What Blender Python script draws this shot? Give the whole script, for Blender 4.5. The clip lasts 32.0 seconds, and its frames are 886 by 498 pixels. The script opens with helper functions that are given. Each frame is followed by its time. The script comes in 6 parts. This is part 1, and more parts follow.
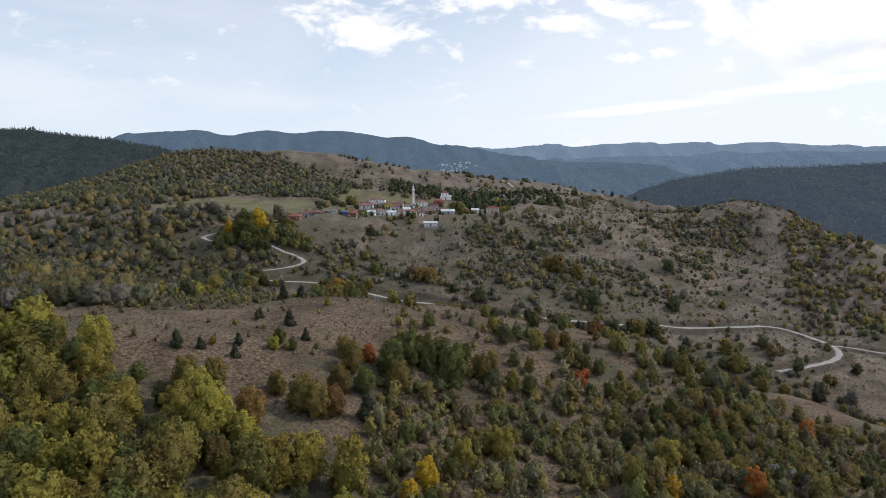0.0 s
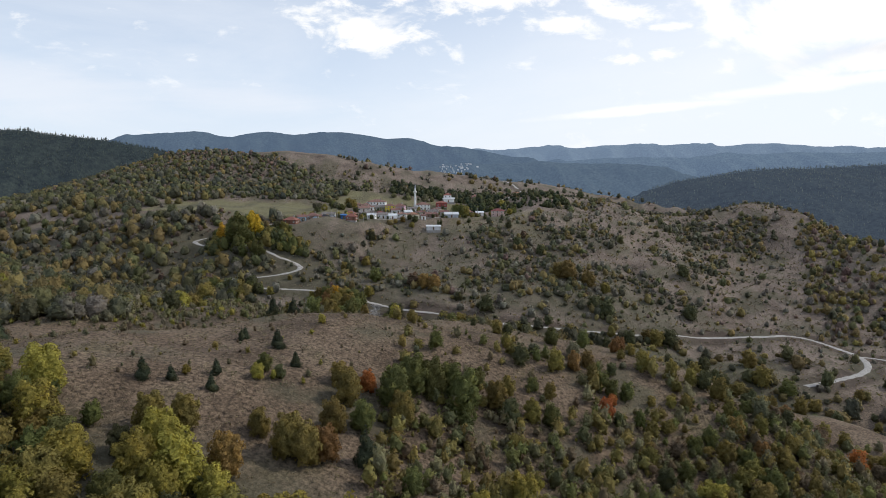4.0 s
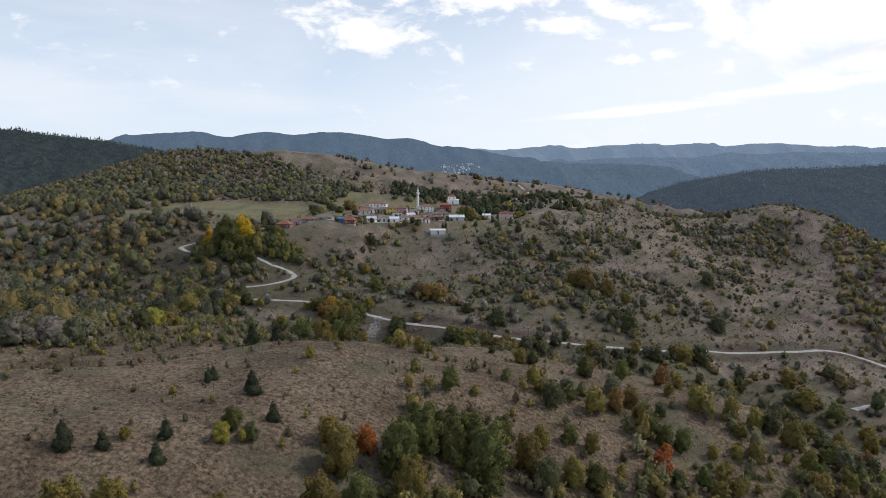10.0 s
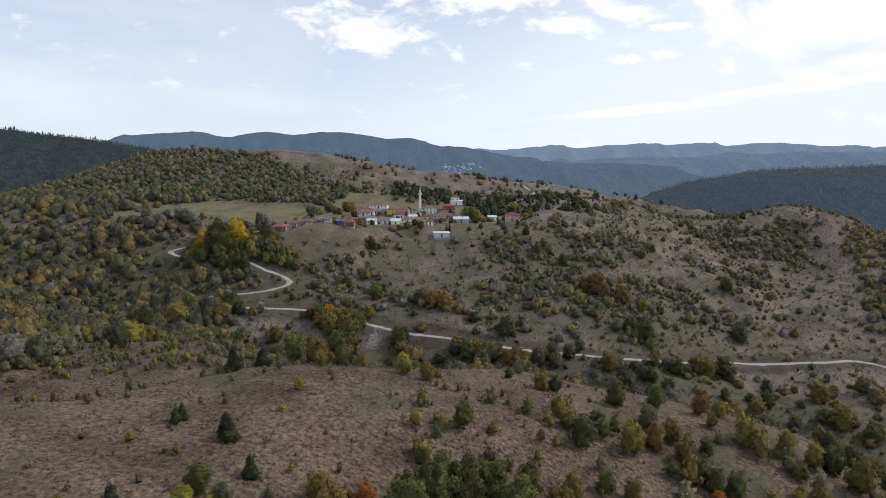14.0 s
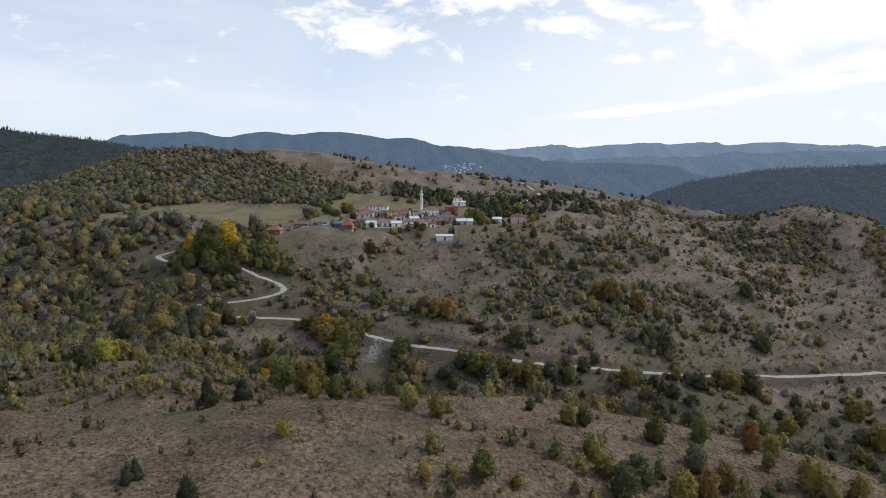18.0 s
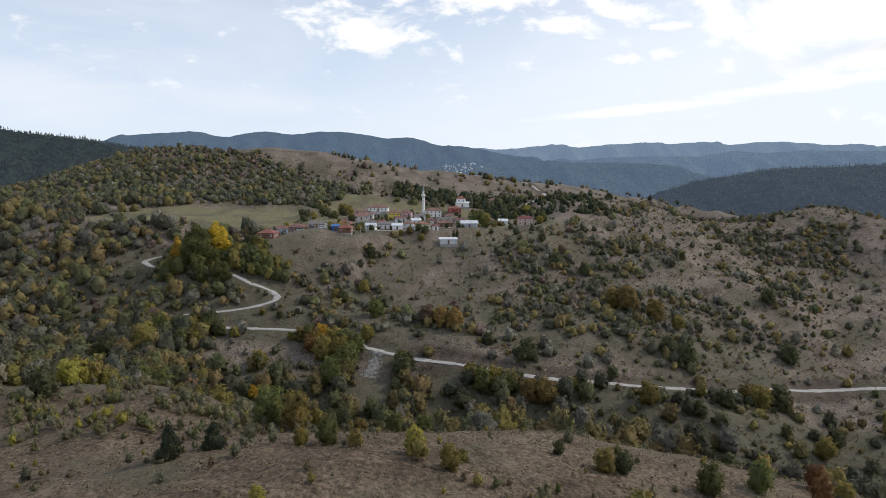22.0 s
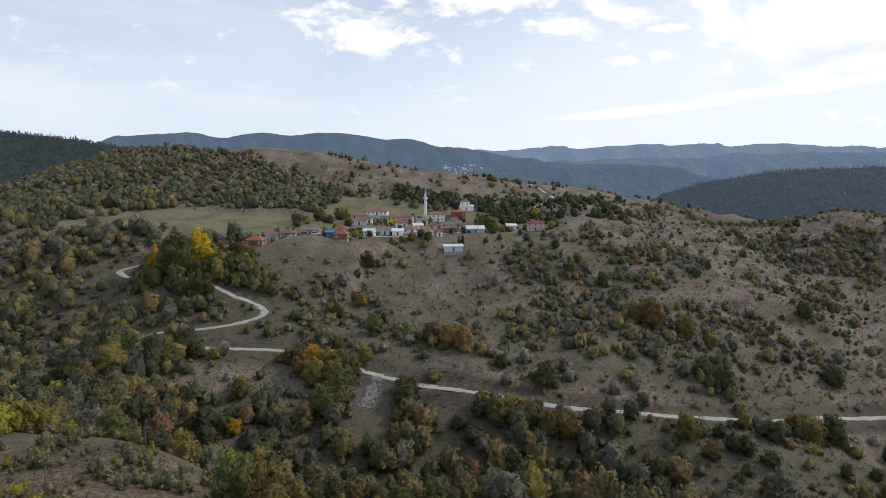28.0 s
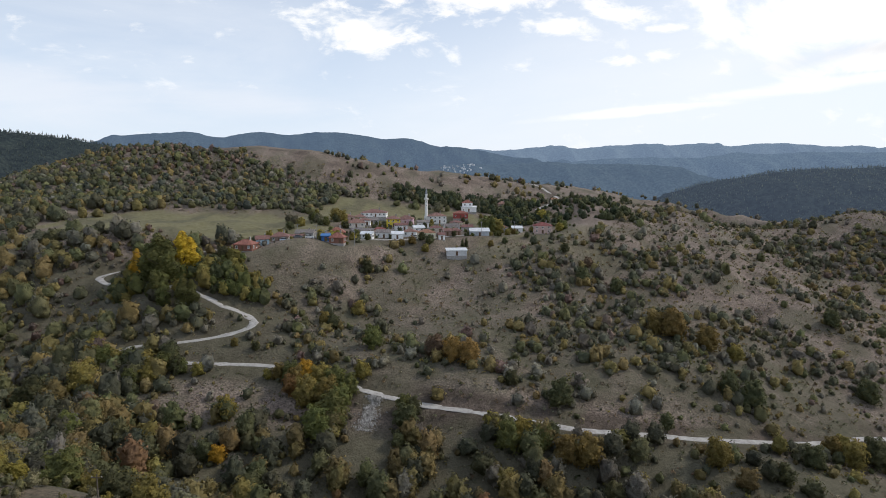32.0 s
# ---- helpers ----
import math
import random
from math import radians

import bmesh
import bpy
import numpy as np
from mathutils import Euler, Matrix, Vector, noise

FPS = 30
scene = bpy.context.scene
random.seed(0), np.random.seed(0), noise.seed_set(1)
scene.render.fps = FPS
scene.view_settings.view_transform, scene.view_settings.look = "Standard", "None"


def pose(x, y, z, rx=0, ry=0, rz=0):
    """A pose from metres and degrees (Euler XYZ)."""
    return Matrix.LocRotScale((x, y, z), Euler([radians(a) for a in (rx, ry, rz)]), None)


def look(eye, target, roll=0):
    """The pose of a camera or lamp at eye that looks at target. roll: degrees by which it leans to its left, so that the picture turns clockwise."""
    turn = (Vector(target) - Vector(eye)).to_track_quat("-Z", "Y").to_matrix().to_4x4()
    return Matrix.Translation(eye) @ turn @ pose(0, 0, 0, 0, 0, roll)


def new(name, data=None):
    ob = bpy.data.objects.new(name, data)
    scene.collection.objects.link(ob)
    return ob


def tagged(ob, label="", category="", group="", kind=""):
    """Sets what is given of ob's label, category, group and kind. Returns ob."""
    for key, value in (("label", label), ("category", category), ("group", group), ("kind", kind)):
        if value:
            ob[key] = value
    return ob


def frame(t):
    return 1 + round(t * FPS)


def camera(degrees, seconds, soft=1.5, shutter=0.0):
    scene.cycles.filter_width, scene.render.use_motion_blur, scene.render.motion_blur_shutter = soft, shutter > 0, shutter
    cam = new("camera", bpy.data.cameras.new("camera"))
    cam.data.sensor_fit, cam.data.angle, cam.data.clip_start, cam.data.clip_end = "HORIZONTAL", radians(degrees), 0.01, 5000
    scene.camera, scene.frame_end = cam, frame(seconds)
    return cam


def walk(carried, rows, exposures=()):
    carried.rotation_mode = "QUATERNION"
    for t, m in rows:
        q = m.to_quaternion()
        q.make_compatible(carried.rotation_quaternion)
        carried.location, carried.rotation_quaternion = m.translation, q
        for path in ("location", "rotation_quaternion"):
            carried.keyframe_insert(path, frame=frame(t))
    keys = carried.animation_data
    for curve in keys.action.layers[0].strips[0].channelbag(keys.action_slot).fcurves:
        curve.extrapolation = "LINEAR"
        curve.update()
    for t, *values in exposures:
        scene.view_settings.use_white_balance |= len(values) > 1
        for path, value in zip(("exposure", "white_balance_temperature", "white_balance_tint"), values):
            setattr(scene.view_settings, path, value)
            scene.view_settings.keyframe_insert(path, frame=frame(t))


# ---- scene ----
# ---- camera ----
cam = camera(71.0, 32.0, soft=0.6)
PATH = [
    (0, -0, 0, 100, 83.17, -0.004, 0.118),
    (3, -1.68, 15.45, 100, 83.281, 0.02, 0.102),
    (6, -3.35, 30.8, 100, 83.333, 0.041, 0.081),
    (9, -5, 46.06, 100, 83.342, 0.05, 0.067),
    (12, -6.65, 61.23, 100, 83.317, 0.077, 0.045),
    (15, -8.29, 76.31, 100, 83.346, 0.097, -0.013),
    (18, -9.92, 91.3, 100, 83.333, 0.073, -0.062),
    (21, -11.53, 106.19, 100, 83.317, 0.08, -0.095),
    (24, -13.14, 120.99, 100, 83.381, 0.027, -0.101),
    (27, -14.74, 135.69, 100, 83.455, -0.035, -0.071),
    (29.5, -16.06, 147.88, 100, 83.47, -0.123, -0.041),
    (32, -17.38, 160, 100, 83.443, -0.216, -0.029),
]
walk(cam, [(t, pose(x, y, z, rx, 0, rz) @ pose(0, 0, 0, 0, 0, roll)) for t, x, y, z, rx, rz, roll in PATH])

# ---- world, sun, exposure ----
SUN_AZIMUTH, SUN_HEIGHT = 76, 42   # degrees to the right of north (+y), degrees up
scene.view_settings.exposure = 0.0


def node(tree, kind, **sockets):
    n = tree.nodes.new(kind)
    for key, value in sockets.items():
        n.inputs[key.replace("_", " ")].default_value = value
    return n


def make_world():
    world = bpy.data.worlds.new("sky")
    world.use_nodes = True
    scene.world = world
    t = world.node_tree
    t.nodes.clear()
    link = t.links.new
    out, bg = t.nodes.new("ShaderNodeOutputWorld"), t.nodes.new("ShaderNodeBackground")
    sky = t.nodes.new("ShaderNodeTexSky")
    sky.sky_type, sky.sun_disc = "NISHITA", False
    sky.sun_elevation, sky.sun_rotation = radians(SUN_HEIGHT), radians(SUN_AZIMUTH)
    sky.air_density, sky.dust_density, sky.altitude = 1.0, 2.2, 900
    coord, sep = t.nodes.new("ShaderNodeTexCoord"), t.nodes.new("ShaderNodeSeparateXYZ")
    link(coord.outputs["Generated"], sep.inputs[0])

    def math_node(kind, a, b=None):
        n = t.nodes.new("ShaderNodeMath")
        n.operation = kind
        for socket, value in zip(n.inputs, (a, b)):
            if isinstance(value, (int, float)):
                socket.default_value = value
            elif value is not None:
                link(value, socket)
        return n.outputs[0]

    def blend(fac, a, b):
        m = t.nodes.new("ShaderNodeMix")
        m.data_type = "RGBA"
        for socket, value in ((m.inputs[0], fac), (m.inputs[6], a), (m.inputs[7], b)):
            if isinstance(value, tuple):
                socket.default_value = (*value, 1)
            elif isinstance(value, (int, float)):
                socket.default_value = value
            else:
                link(value, socket)
        return m.outputs[2]

    # across and up, as slopes from the eye, the same before and behind
    depth = math_node("ADD", math_node("ABSOLUTE", sep.outputs["Y"]), 0.02)
    flat = t.nodes.new("ShaderNodeCombineXYZ")
    link(math_node("DIVIDE", sep.outputs["X"], depth), flat.inputs[0])
    link(math_node("DIVIDE", math_node("MAXIMUM", sep.outputs["Z"], 0.0), depth), flat.inputs[1])

    def noise_field(scale, tall, offset, low, high, detail, twist=0.4, turn=0.0):
        m = t.nodes.new("ShaderNodeMapping")
        m.inputs["Scale"].default_value = (scale, scale * tall, 1)
        m.inputs["Location"].default_value = (*offset, 0)
        m.inputs["Rotation"].default_value = (0, 0, turn)
        n = node(t, "ShaderNodeTexNoise", Scale=1.0, Detail=detail, Roughness=0.6, Distortion=twist)
        r = t.nodes.new("ShaderNodeMapRange")
        r.interpolation_type = "SMOOTHSTEP"
        r.inputs["From Min"].default_value, r.inputs["From Max"].default_value = low, high
        link(flat.outputs[0], m.inputs[0]), link(m.outputs[0], n.inputs["Vector"]), link(n.outputs["Fac"], r.inputs["Value"])
        return r.outputs[0]

    def bank(u, w, wide, high, turn=0.0):
        """A bank of cloud: 1 at its middle, 0 at its edge."""
        m = t.nodes.new("ShaderNodeMapping")
        m.vector_type = "TEXTURE"
        m.inputs["Location"].default_value, m.inputs["Scale"].default_value = (u, w, 0), (wide, high, 1)
        m.inputs["Rotation"].default_value = (0, 0, turn)
        g = t.nodes.new("ShaderNodeTexGradient")
        g.gradient_type = "SPHERICAL"
        link(flat.outputs[0], m.inputs[0]), link(m.outputs[0], g.inputs[0])
        return g.outputs["Fac"]

    rise_up = t.nodes.new("ShaderNodeSeparateXYZ")
    link(flat.outputs[0], rise_up.inputs[0])
    haze = t.nodes.new("ShaderNodeMapRange")
    haze.inputs["From Min"].default_value, haze.inputs["From Max"].default_value = 0.0, 0.36
    haze.inputs["To Min"].default_value, haze.inputs["To Max"].default_value = 0.86, 0.33
    link(rise_up.outputs[1], haze.inputs["Value"])
    tone = t.nodes.new("ShaderNodeVectorMath")
    tone.operation = "SCALE"
    tone.inputs["Scale"].default_value = 0.13
    link(sky.outputs[0], tone.inputs[0])
    color = blend(haze.outputs[0], tone.outputs[0], (0.778, 0.866, 1.01))
    def cover(banks, field, low, high, ragged=1.0):
        """Cloud where the banks and the noise together pass a threshold: ragged edges, soft inside."""
        total = banks[0]
        for more in banks[1:]:
            total = math_node("MAXIMUM", total, more)
        r = t.nodes.new("ShaderNodeMapRange")
        r.interpolation_type = "SMOOTHSTEP"
        r.inputs["From Min"].default_value, r.inputs["From Max"].default_value = low, high
        link(math_node("ADD", total, math_node("MULTIPLY", math_node("SUBTRACT", field, 0.5), ragged)), r.inputs["Value"])
        return r.outputs[0]

    color = blend(math_node("MULTIPLY", bank(0.42, 0.16, 0.62, 0.26, 0.1), 0.55), color, (0.97, 0.98, 1.0))
    # thin veils, small puffs, then the great bank towards the sun
    color = blend(math_node("MULTIPLY", noise_field(1.5, 3.0, (3.1, 0.4), 0.35, 0.75, 8, 0.6, 0.1), 0.45), color, (0.90, 0.93, 0.98))
    left = cover([bank(-0.66, 0.135, 0.50, 0.085, -0.12), bank(-0.30, 0.115, 0.30, 0.05, -0.05)], noise_field(2.0, 5.5, (1.1, 2.4), 0.1, 0.9, 8, 0.6, 0.08), 0.25, 1.0)
    color = blend(math_node("MULTIPLY", left, 0.35), color, (0.94, 0.93, 0.965))
    fine = noise_field(15.0, 1.9, (5.3, 1.7), 0.2, 0.8, 10, 0.3)
    puffs = cover([bank(-0.115, 0.222, 0.17, 0.055, -0.2), bank(0.04, 0.275, 0.23, 0.055, 0.0), bank(0.17, 0.235, 0.11, 0.028, -0.15), bank(0.27, 0.25, 0.10, 0.032, -0.1), 
                   bank(-0.44, 0.290, 0.10, 0.012, -0.12), bank(0.345, 0.186, 0.05, 0.018, 0.0), bank(0.26, 0.176, 0.07, 0.014, 0.0), bank(0.34, 0.225, 0.05, 0.012, 0.0)], fine, 0.28, 0.85, 1.3)
    color = blend(math_node("MULTIPLY", puffs, 0.92), color, (1.03, 1.03, 1.03))
    broad = noise_field(5.0, 2.4, (8.2, 3.9), 0.1, 0.9, 9, 0.5, 0.2)
    great = cover([bank(0.70, 0.27, 0.40, 0.13, 0.15), bank(0.70, 0.195, 0.22, 0.04, 0.22)], broad, 0.22, 0.55)
    streak = cover([bank(0.64, 0.150, 0.42, 0.017, 0.13), bank(0.30, 0.102, 0.24, 0.010, 0.10), bank(0.72, 0.172, 0.2, 0.012, 0.1)], broad, 0.15, 0.75)
    color = blend(math_node("MULTIPLY", streak, 0.8), color, (1.02, 1.02, 1.03))
    color = blend(great, color, (1.05, 1.05, 1.05))
    grey = cover([bank(0.66, 0.195, 0.26, 0.035, 0.16)], broad, 0.25, 1.0)
    color = blend(math_node("MULTIPLY", grey, 0.75), color, (0.80, 0.81, 0.85))
    link(color, bg.inputs["Color"])
    bg.inputs["Strength"].default_value = 1.05
    link(bg.outputs[0], out.inputs[0])


make_world()
sun = new("sun", bpy.data.lights.new("sun", "SUN"))
sun.data.energy, sun.data.angle, sun.data.color = 1.85, radians(2.0), (1.0, 0.93, 0.82)
a, e = radians(SUN_AZIMUTH), radians(SUN_HEIGHT)
sun.matrix_world = look((300 * math.sin(a), 300 * math.cos(a), 600), (300 * math.sin(a) - math.sin(a) * math.cos(e), 300 * math.cos(a) - math.cos(a) * math.cos(e), 600 - math.sin(e)))


# ---- materials ----
def material(name, colors, scale=1.0, detail=5, rough=0.9, bump=0.0, bump_scale=None, fine=None, metal=0.0, positions=None, coords="Object", vary=0.0, tint=False, distort=0.3):
    """A surface whose colour wanders between colors by noise, with a second, finer grain and relief."""
    m = bpy.data.materials.new(name)
    m.use_nodes = True
    t = m.node_tree
    link, bsdf = t.links.new, t.nodes["Principled BSDF"]
    bsdf.inputs["Roughness"].default_value, bsdf.inputs["Metallic"].default_value = rough, metal
    bsdf.inputs["Specular IOR Level"].default_value = 0.25
    coord = t.nodes.new("ShaderNodeNewGeometry") if coords == "World" else t.nodes.new("ShaderNodeTexCoord")
    place = coord.outputs["Position" if coords == "World" else coords]
    n = node(t, "ShaderNodeTexNoise", Scale=scale, Detail=detail, Roughness=0.6, Distortion=distort)
    link(place, n.inputs["Vector"])
    ramp = t.nodes.new("ShaderNodeValToRGB")
    els = ramp.color_ramp.elements
    while len(els) < len(colors):
        els.new(0.5)
    for i, c in enumerate(colors):
        els[i].position = positions[i] if positions else 0.3 + 0.4 * i / max(1, len(colors) - 1)
        els[i].color = (*c, 1)
    link(n.outputs["Fac"], ramp.inputs[0])
    color = ramp.outputs[0]
    if fine:
        n2 = node(t, "ShaderNodeTexNoise", Scale=fine[0], Detail=3, Roughness=0.7)
        link(place, n2.inputs["Vector"])
        r2 = t.nodes.new("ShaderNodeMapRange")
        r2.inputs["From Min"].default_value, r2.inputs["From Max"].default_value = 0.3, 0.7
        r2.inputs["To Min"].default_value, r2.inputs["To Max"].default_value = 1 - fine[1], 1 + fine[1]
        link(n2.outputs["Fac"], r2.inputs["Value"])
        mul = t.nodes.new("ShaderNodeVectorMath")
        mul.operation = "SCALE"
        link(color, mul.inputs[0]), link(r2.outputs[0], mul.inputs["Scale"])
        color = mul.outputs[0]
    if vary or tint:
        hsv = t.nodes.new("ShaderNodeHueSaturation")
        source = t.nodes.new("ShaderNodeAttribute") if tint else t.nodes.new("ShaderNodeObjectInfo")
        if tint:
            source.attribute_name = "tint"
            link(color, hsv.inputs["Color"])
            mul = t.nodes.new("ShaderNodeVectorMath")
            mul.operation = "MULTIPLY"
            link(color, mul.inputs[0]), link(source.outputs["Vector"], mul.inputs[1])
            color = mul.outputs[0]
        else:
            r3 = t.nodes.new("ShaderNodeMapRange")
            r3.inputs["To Min"].default_value, r3.inputs["To Max"].default_value = 1 - vary, 1 + vary
            link(source.outputs["Random"], r3.inputs["Value"]), link(r3.outputs[0], hsv.inputs["Value"])
            r4 = t.nodes.new("ShaderNodeMapRange")
            r4.inputs["To Min"].default_value, r4.inputs["To Max"].default_value = 0.5 - vary * 0.07, 0.5 + vary * 0.07
            link(source.outputs["Random"], r4.inputs["Value"]), link(r4.outputs[0], hsv.inputs["Hue"])
            link(color, hsv.inputs["Color"])
            color = hsv.outputs[0]
    link(color, bsdf.inputs["Base Color"])
    if bump:
        b = t.nodes.new("ShaderNodeBump")
        b.inputs["Strength"].default_value, b.inputs["Distance"].default_value = min(1.0, bump), bump
        n3 = node(t, "ShaderNodeTexNoise", Scale=bump_scale or scale * 4, Detail=6, Roughness=0.65)
        link(place, n3.inputs["Vector"]), link(n3.outputs["Fac"], b.inputs["Height"]), link(b.outputs[0], bsdf.inputs["Normal"])
    return m


# ---- the lie of the land ----
def rise(x, y, cx, cy, rx, ry, turn, height):
    """One smooth hill (or hollow): its middle, two half widths, the turn of its long side and its height."""
    c, s = math.cos(turn), math.sin(turn)
    u, v = ((x - cx) * c + (y - cy) * s) / rx, ((y - cy) * c - (x - cx) * s) / ry
    return height * np.exp(-u * u - v * v)


def waves(x, y, size, seed, octaves=4):
    """Uneven ground: crossed waves of falling size with shifted phases, about -1 to 1."""
    rng = np.random.default_rng(seed)
    total, gain = 0 * x, 1.0
    for k in range(octaves):
        for _ in range(4):
            a, p, f = rng.uniform(0, 6.28), rng.uniform(0, 6.28), rng.uniform(0.7, 1.4) * 2 ** k * 6.28 / size
            total = total + gain * 0.3 * np.sin(f * (x * math.cos(a) + y * math.sin(a)) + p + 1.3 * np.sin(f * 0.6 * (y * math.cos(a) - x * math.sin(a)) + p * 2))
        gain *= 0.5
    return total


def landforms(x, y):
    h = 5.0 + 0 * x
    h += rise(x, y, -131, 732, 360, 659, -0.47, 88.4)
    h += rise(x, y, 332, 287, 86, 421, 1.37, -25)
    h += rise(x, y, -98, 87, 222, 98, 0.59, 30.8)
    h += rise(x, y, 271, 636, 211, 92, -0.98, 24.6)
    h += rise(x, y, 467, 177, 142, 452, -0.49, -30.9)
    h += rise(x, y, -201, 374, 49, 255, 1.22, -22.5)
    h += rise(x, y, 319, 936, 300, 89, -0.65, -16.4)
    h += rise(x, y, -225, 674, 229, 68, 0.31, 21.2)
    h += rise(x, y, -326, 1055, 245, 169, -1.41, 22.6)
    h += rise(x, y, 192, 201, 58, 142, 0.69, -12.2)
    h += rise(x, y, 43, 230, 30, 161, 1.57, 9.5)
    h += rise(x, y, 16, 25, 100, 43, 0.38, 15.9)
    h += rise(x, y, 145, 845, 120, 44, -0.14, 8.6)
    h += rise(x, y, -328, 88, 81, 163, -1, 17.3)
    h += rise(x, y, 27, 292, 214, 28, -0.11, -13)
    h += rise(x, y, 203, 408, 40, 99, 1.47, -7.3)
    h += rise(x, y, 532, 81, 72, 429, -0.06, -20.7)
    h += rise(x, y, 68, 567, 44, 154, -0.19, 10.1)
    h += rise(x, y, 310, 547, 46, 81, 0.22, 12.5)
    h += rise(x, y, 425, 411, 65, 98, 2.16, -8.6)
    h += rise(x, y, 267, 776, 18, 110, 0.57, 8)
    h += rise(x, y, -132, 646, 29, 205, -1.17, 9.7)
    h += rise(x, y, 493, 57, 92, 260, 1.47, -20)
    h += rise(x, y, -83, 441, 15, 48, -0.9, 9.4)
    h += rise(x, y, -170, 404, 81, 15, 1.17, -6.9)
    h += rise(x, y, -52, 177, 67, 25, 0.21, 8)
    h += rise(x, y, -217, 785, 101, 92, 0.55, 8.6)
    h += rise(x, y, 231, 735, 34, 92, -0.98, -6.6)
    h += rise(x, y, -43, 411, 24, 33, -1.26, -7.9)
    h += rise(x, y, -353, 344, 87, 119, -0.89, -7.7)
    h += rise(x, y, 355, 862, 68, 103, 0.5, -12.5)
    h += rise(x, y, 309, 299, 58, 34, -0.01, 6.3)
    h += rise(x, y, -90, 258, 15, 20, 1.13, 7.5)
    h += rise(x, y, 118, 797, 36, 124, -1.05, 8.6)
    h += rise(x, y, 259, 592, 156, 39, 0.42, 9)
    h += rise(x, y, -130, 534, 154, 29, 0.37, -5.5)
    h += rise(x, y, 340, 478, 96, 33, 0.71, 7.9)
    h += rise(x, y, 68, 441, 78, 23, 0.22, -4.8)
    h += rise(x, y, 269, 199, 92, 26, -0.71, -7.8)
    h += rise(x, y, 46, 317, 15, 65, -1.62, -8.7)
    h += rise(x, y, 114, 190, 49, 17, -1.45, -7.4)
    h += rise(x, y, 136, 338, 80, 17, 1.01, -4.7)
    h += rise(x, y, -397, 704, 77, 46, -1.17, -4.7)
    h += rise(x, y, -170, 369, 23, 64, 0.46, -6.6)
    h += rise(x, y, 258, 791, 227, 16, -0.61, 7.9)
    h += rise(x, y, 499, 404, 242, 85, 0.98, -14)
    h += rise(x, y, 295, 690, 16, 116, 0.19, 9.9)
    h += rise(x, y, 560, 132, 137, 324, -0.29, -22.3)
    h += rise(x, y, 62, 201, 40, 22, -0.6, 4.2)
    h += rise(x, y, 39, 376, 22, 51, -1.34, 6.1)
    h += rise(x, y, -39, 291, 27, 48, -0.49, -4.1)
    h += rise(x, y, -53, 395, 40, 22, -0.12, -5.5)
    h += rise(x, y, 438, 380, 44, 107, -1.98, -6.5)
    h += rise(x, y, 33, 80, 85, 28, 0.4, 5.2)
    h += rise(x, y, -65, 139, 39, 18, 0.44, 5.4)
    h += rise(x, y, 155, 198, 37, 17, -0.44, 4.9)
    h += rise(x, y, -243, 645, 80, 31, 0.2, 7)
    h += rise(x, y, 329, 566, 16, 51, 1.51, 6.7)
    h += rise(x, y, 246, 372, 25, 28, 0.68, -3.1)
    h += rise(x, y, 233, 934, 71, 49, -0.47, -4.7)
    h += rise(x, y, -264, 453, 47, 18, -0.51, -4)
    h += rise(x, y, -124, 673, 90, 43, -0.45, 9.1)
    h += rise(x, y, -254, 320, 33, 107, -1.84, -3.1)
    h += rise(x, y, 244, 827, 24, 69, 0.81, 7.2)
    h += rise(x, y, -16, 441, 22, 22, 0.05, -3.7)
    h += rise(x, y, 167, 439, 19, 20, 0.54, 3.9)
    h += rise(x, y, 117, 619, 89, 54, -1.59, 6)
    h += rise(x, y, 44, 149, 16, 61, -1.4, -3.7)
    h += rise(x, y, 245, 536, 33, 19, 0.85, 4.1)
    h += rise(x, y, 216, 730, 49, 38, -1.8, -6)
    h += rise(x, y, 433, 400, 74, 55, 0.43, -6.9)
    h += rise(x, y, -132, 1087, 194, 51, 0.03, 6.7)
    h += rise(x, y, -253, 221, 50, 66, 0.99, 4.1)
    h += rise(x, y, -4, 223, 43, 17, 0.95, 2.9)
    h += rise(x, y, 344, 508, 54, 32, 1.01, 6.4)
    h += rise(x, y, 286, 589, 47, 56, 1.66, 8.3)
    h += rise(x, y, 77, 885, 81, 123, 0.27, 7)
    h += rise(x, y, 278, 57, 86, 152, -0.06, -7.1)
    h += rise(x, y, -12, 494, 24, 22, -1.17, 3.3)
    h += rise(x, y, 193, 813, 57, 34, -0.17, 6.6)
    h += rise(x, y, -289, 635, 126, 79, 1.22, 5.6)
    h += rise(x, y, 7, 686, 74, 47, -1.75, 5)
    h += rise(x, y, -179, 456, 18, 43, -1.17, 2.7)
    h += rise(x, y, 37, 480, 23, 39, -0.18, 4)
    h += rise(x, y, 115, 525, 60, 60, 0, 5.8)
    h += rise(x, y, -50, 165, 36, 90, -0.5, 3.0)
    h += rise(x, y, 145, 450, 36, 90, -0.5, 2.9)
    h += rise(x, y, 190, 825, 60, 60, 0, -6.3)
    h += rise(x, y, 145, 600, 90, 36, 0, 2.9)
    h += rise(x, y, 10, 195, 55, 24, 0, 4.2)
    h += rise(x, y, 70, 315, 55, 24, 0, 2.6)
    h += rise(x, y, -110, 135, 38, 38, 0, 3.1)
    h += rise(x, y, 25, 375, 22, 22, 0, -2.5)
    h += rise(x, y, 115, 450, 90, 36, 0, 3.4)
    h += rise(x, y, 160, 600, 36, 90, 0, 3.2)
    h += rise(x, y, 25, 720, 60, 60, 0, 3.0)
    h += rise(x, y, -35, 390, 22, 22, 0, 2.0)
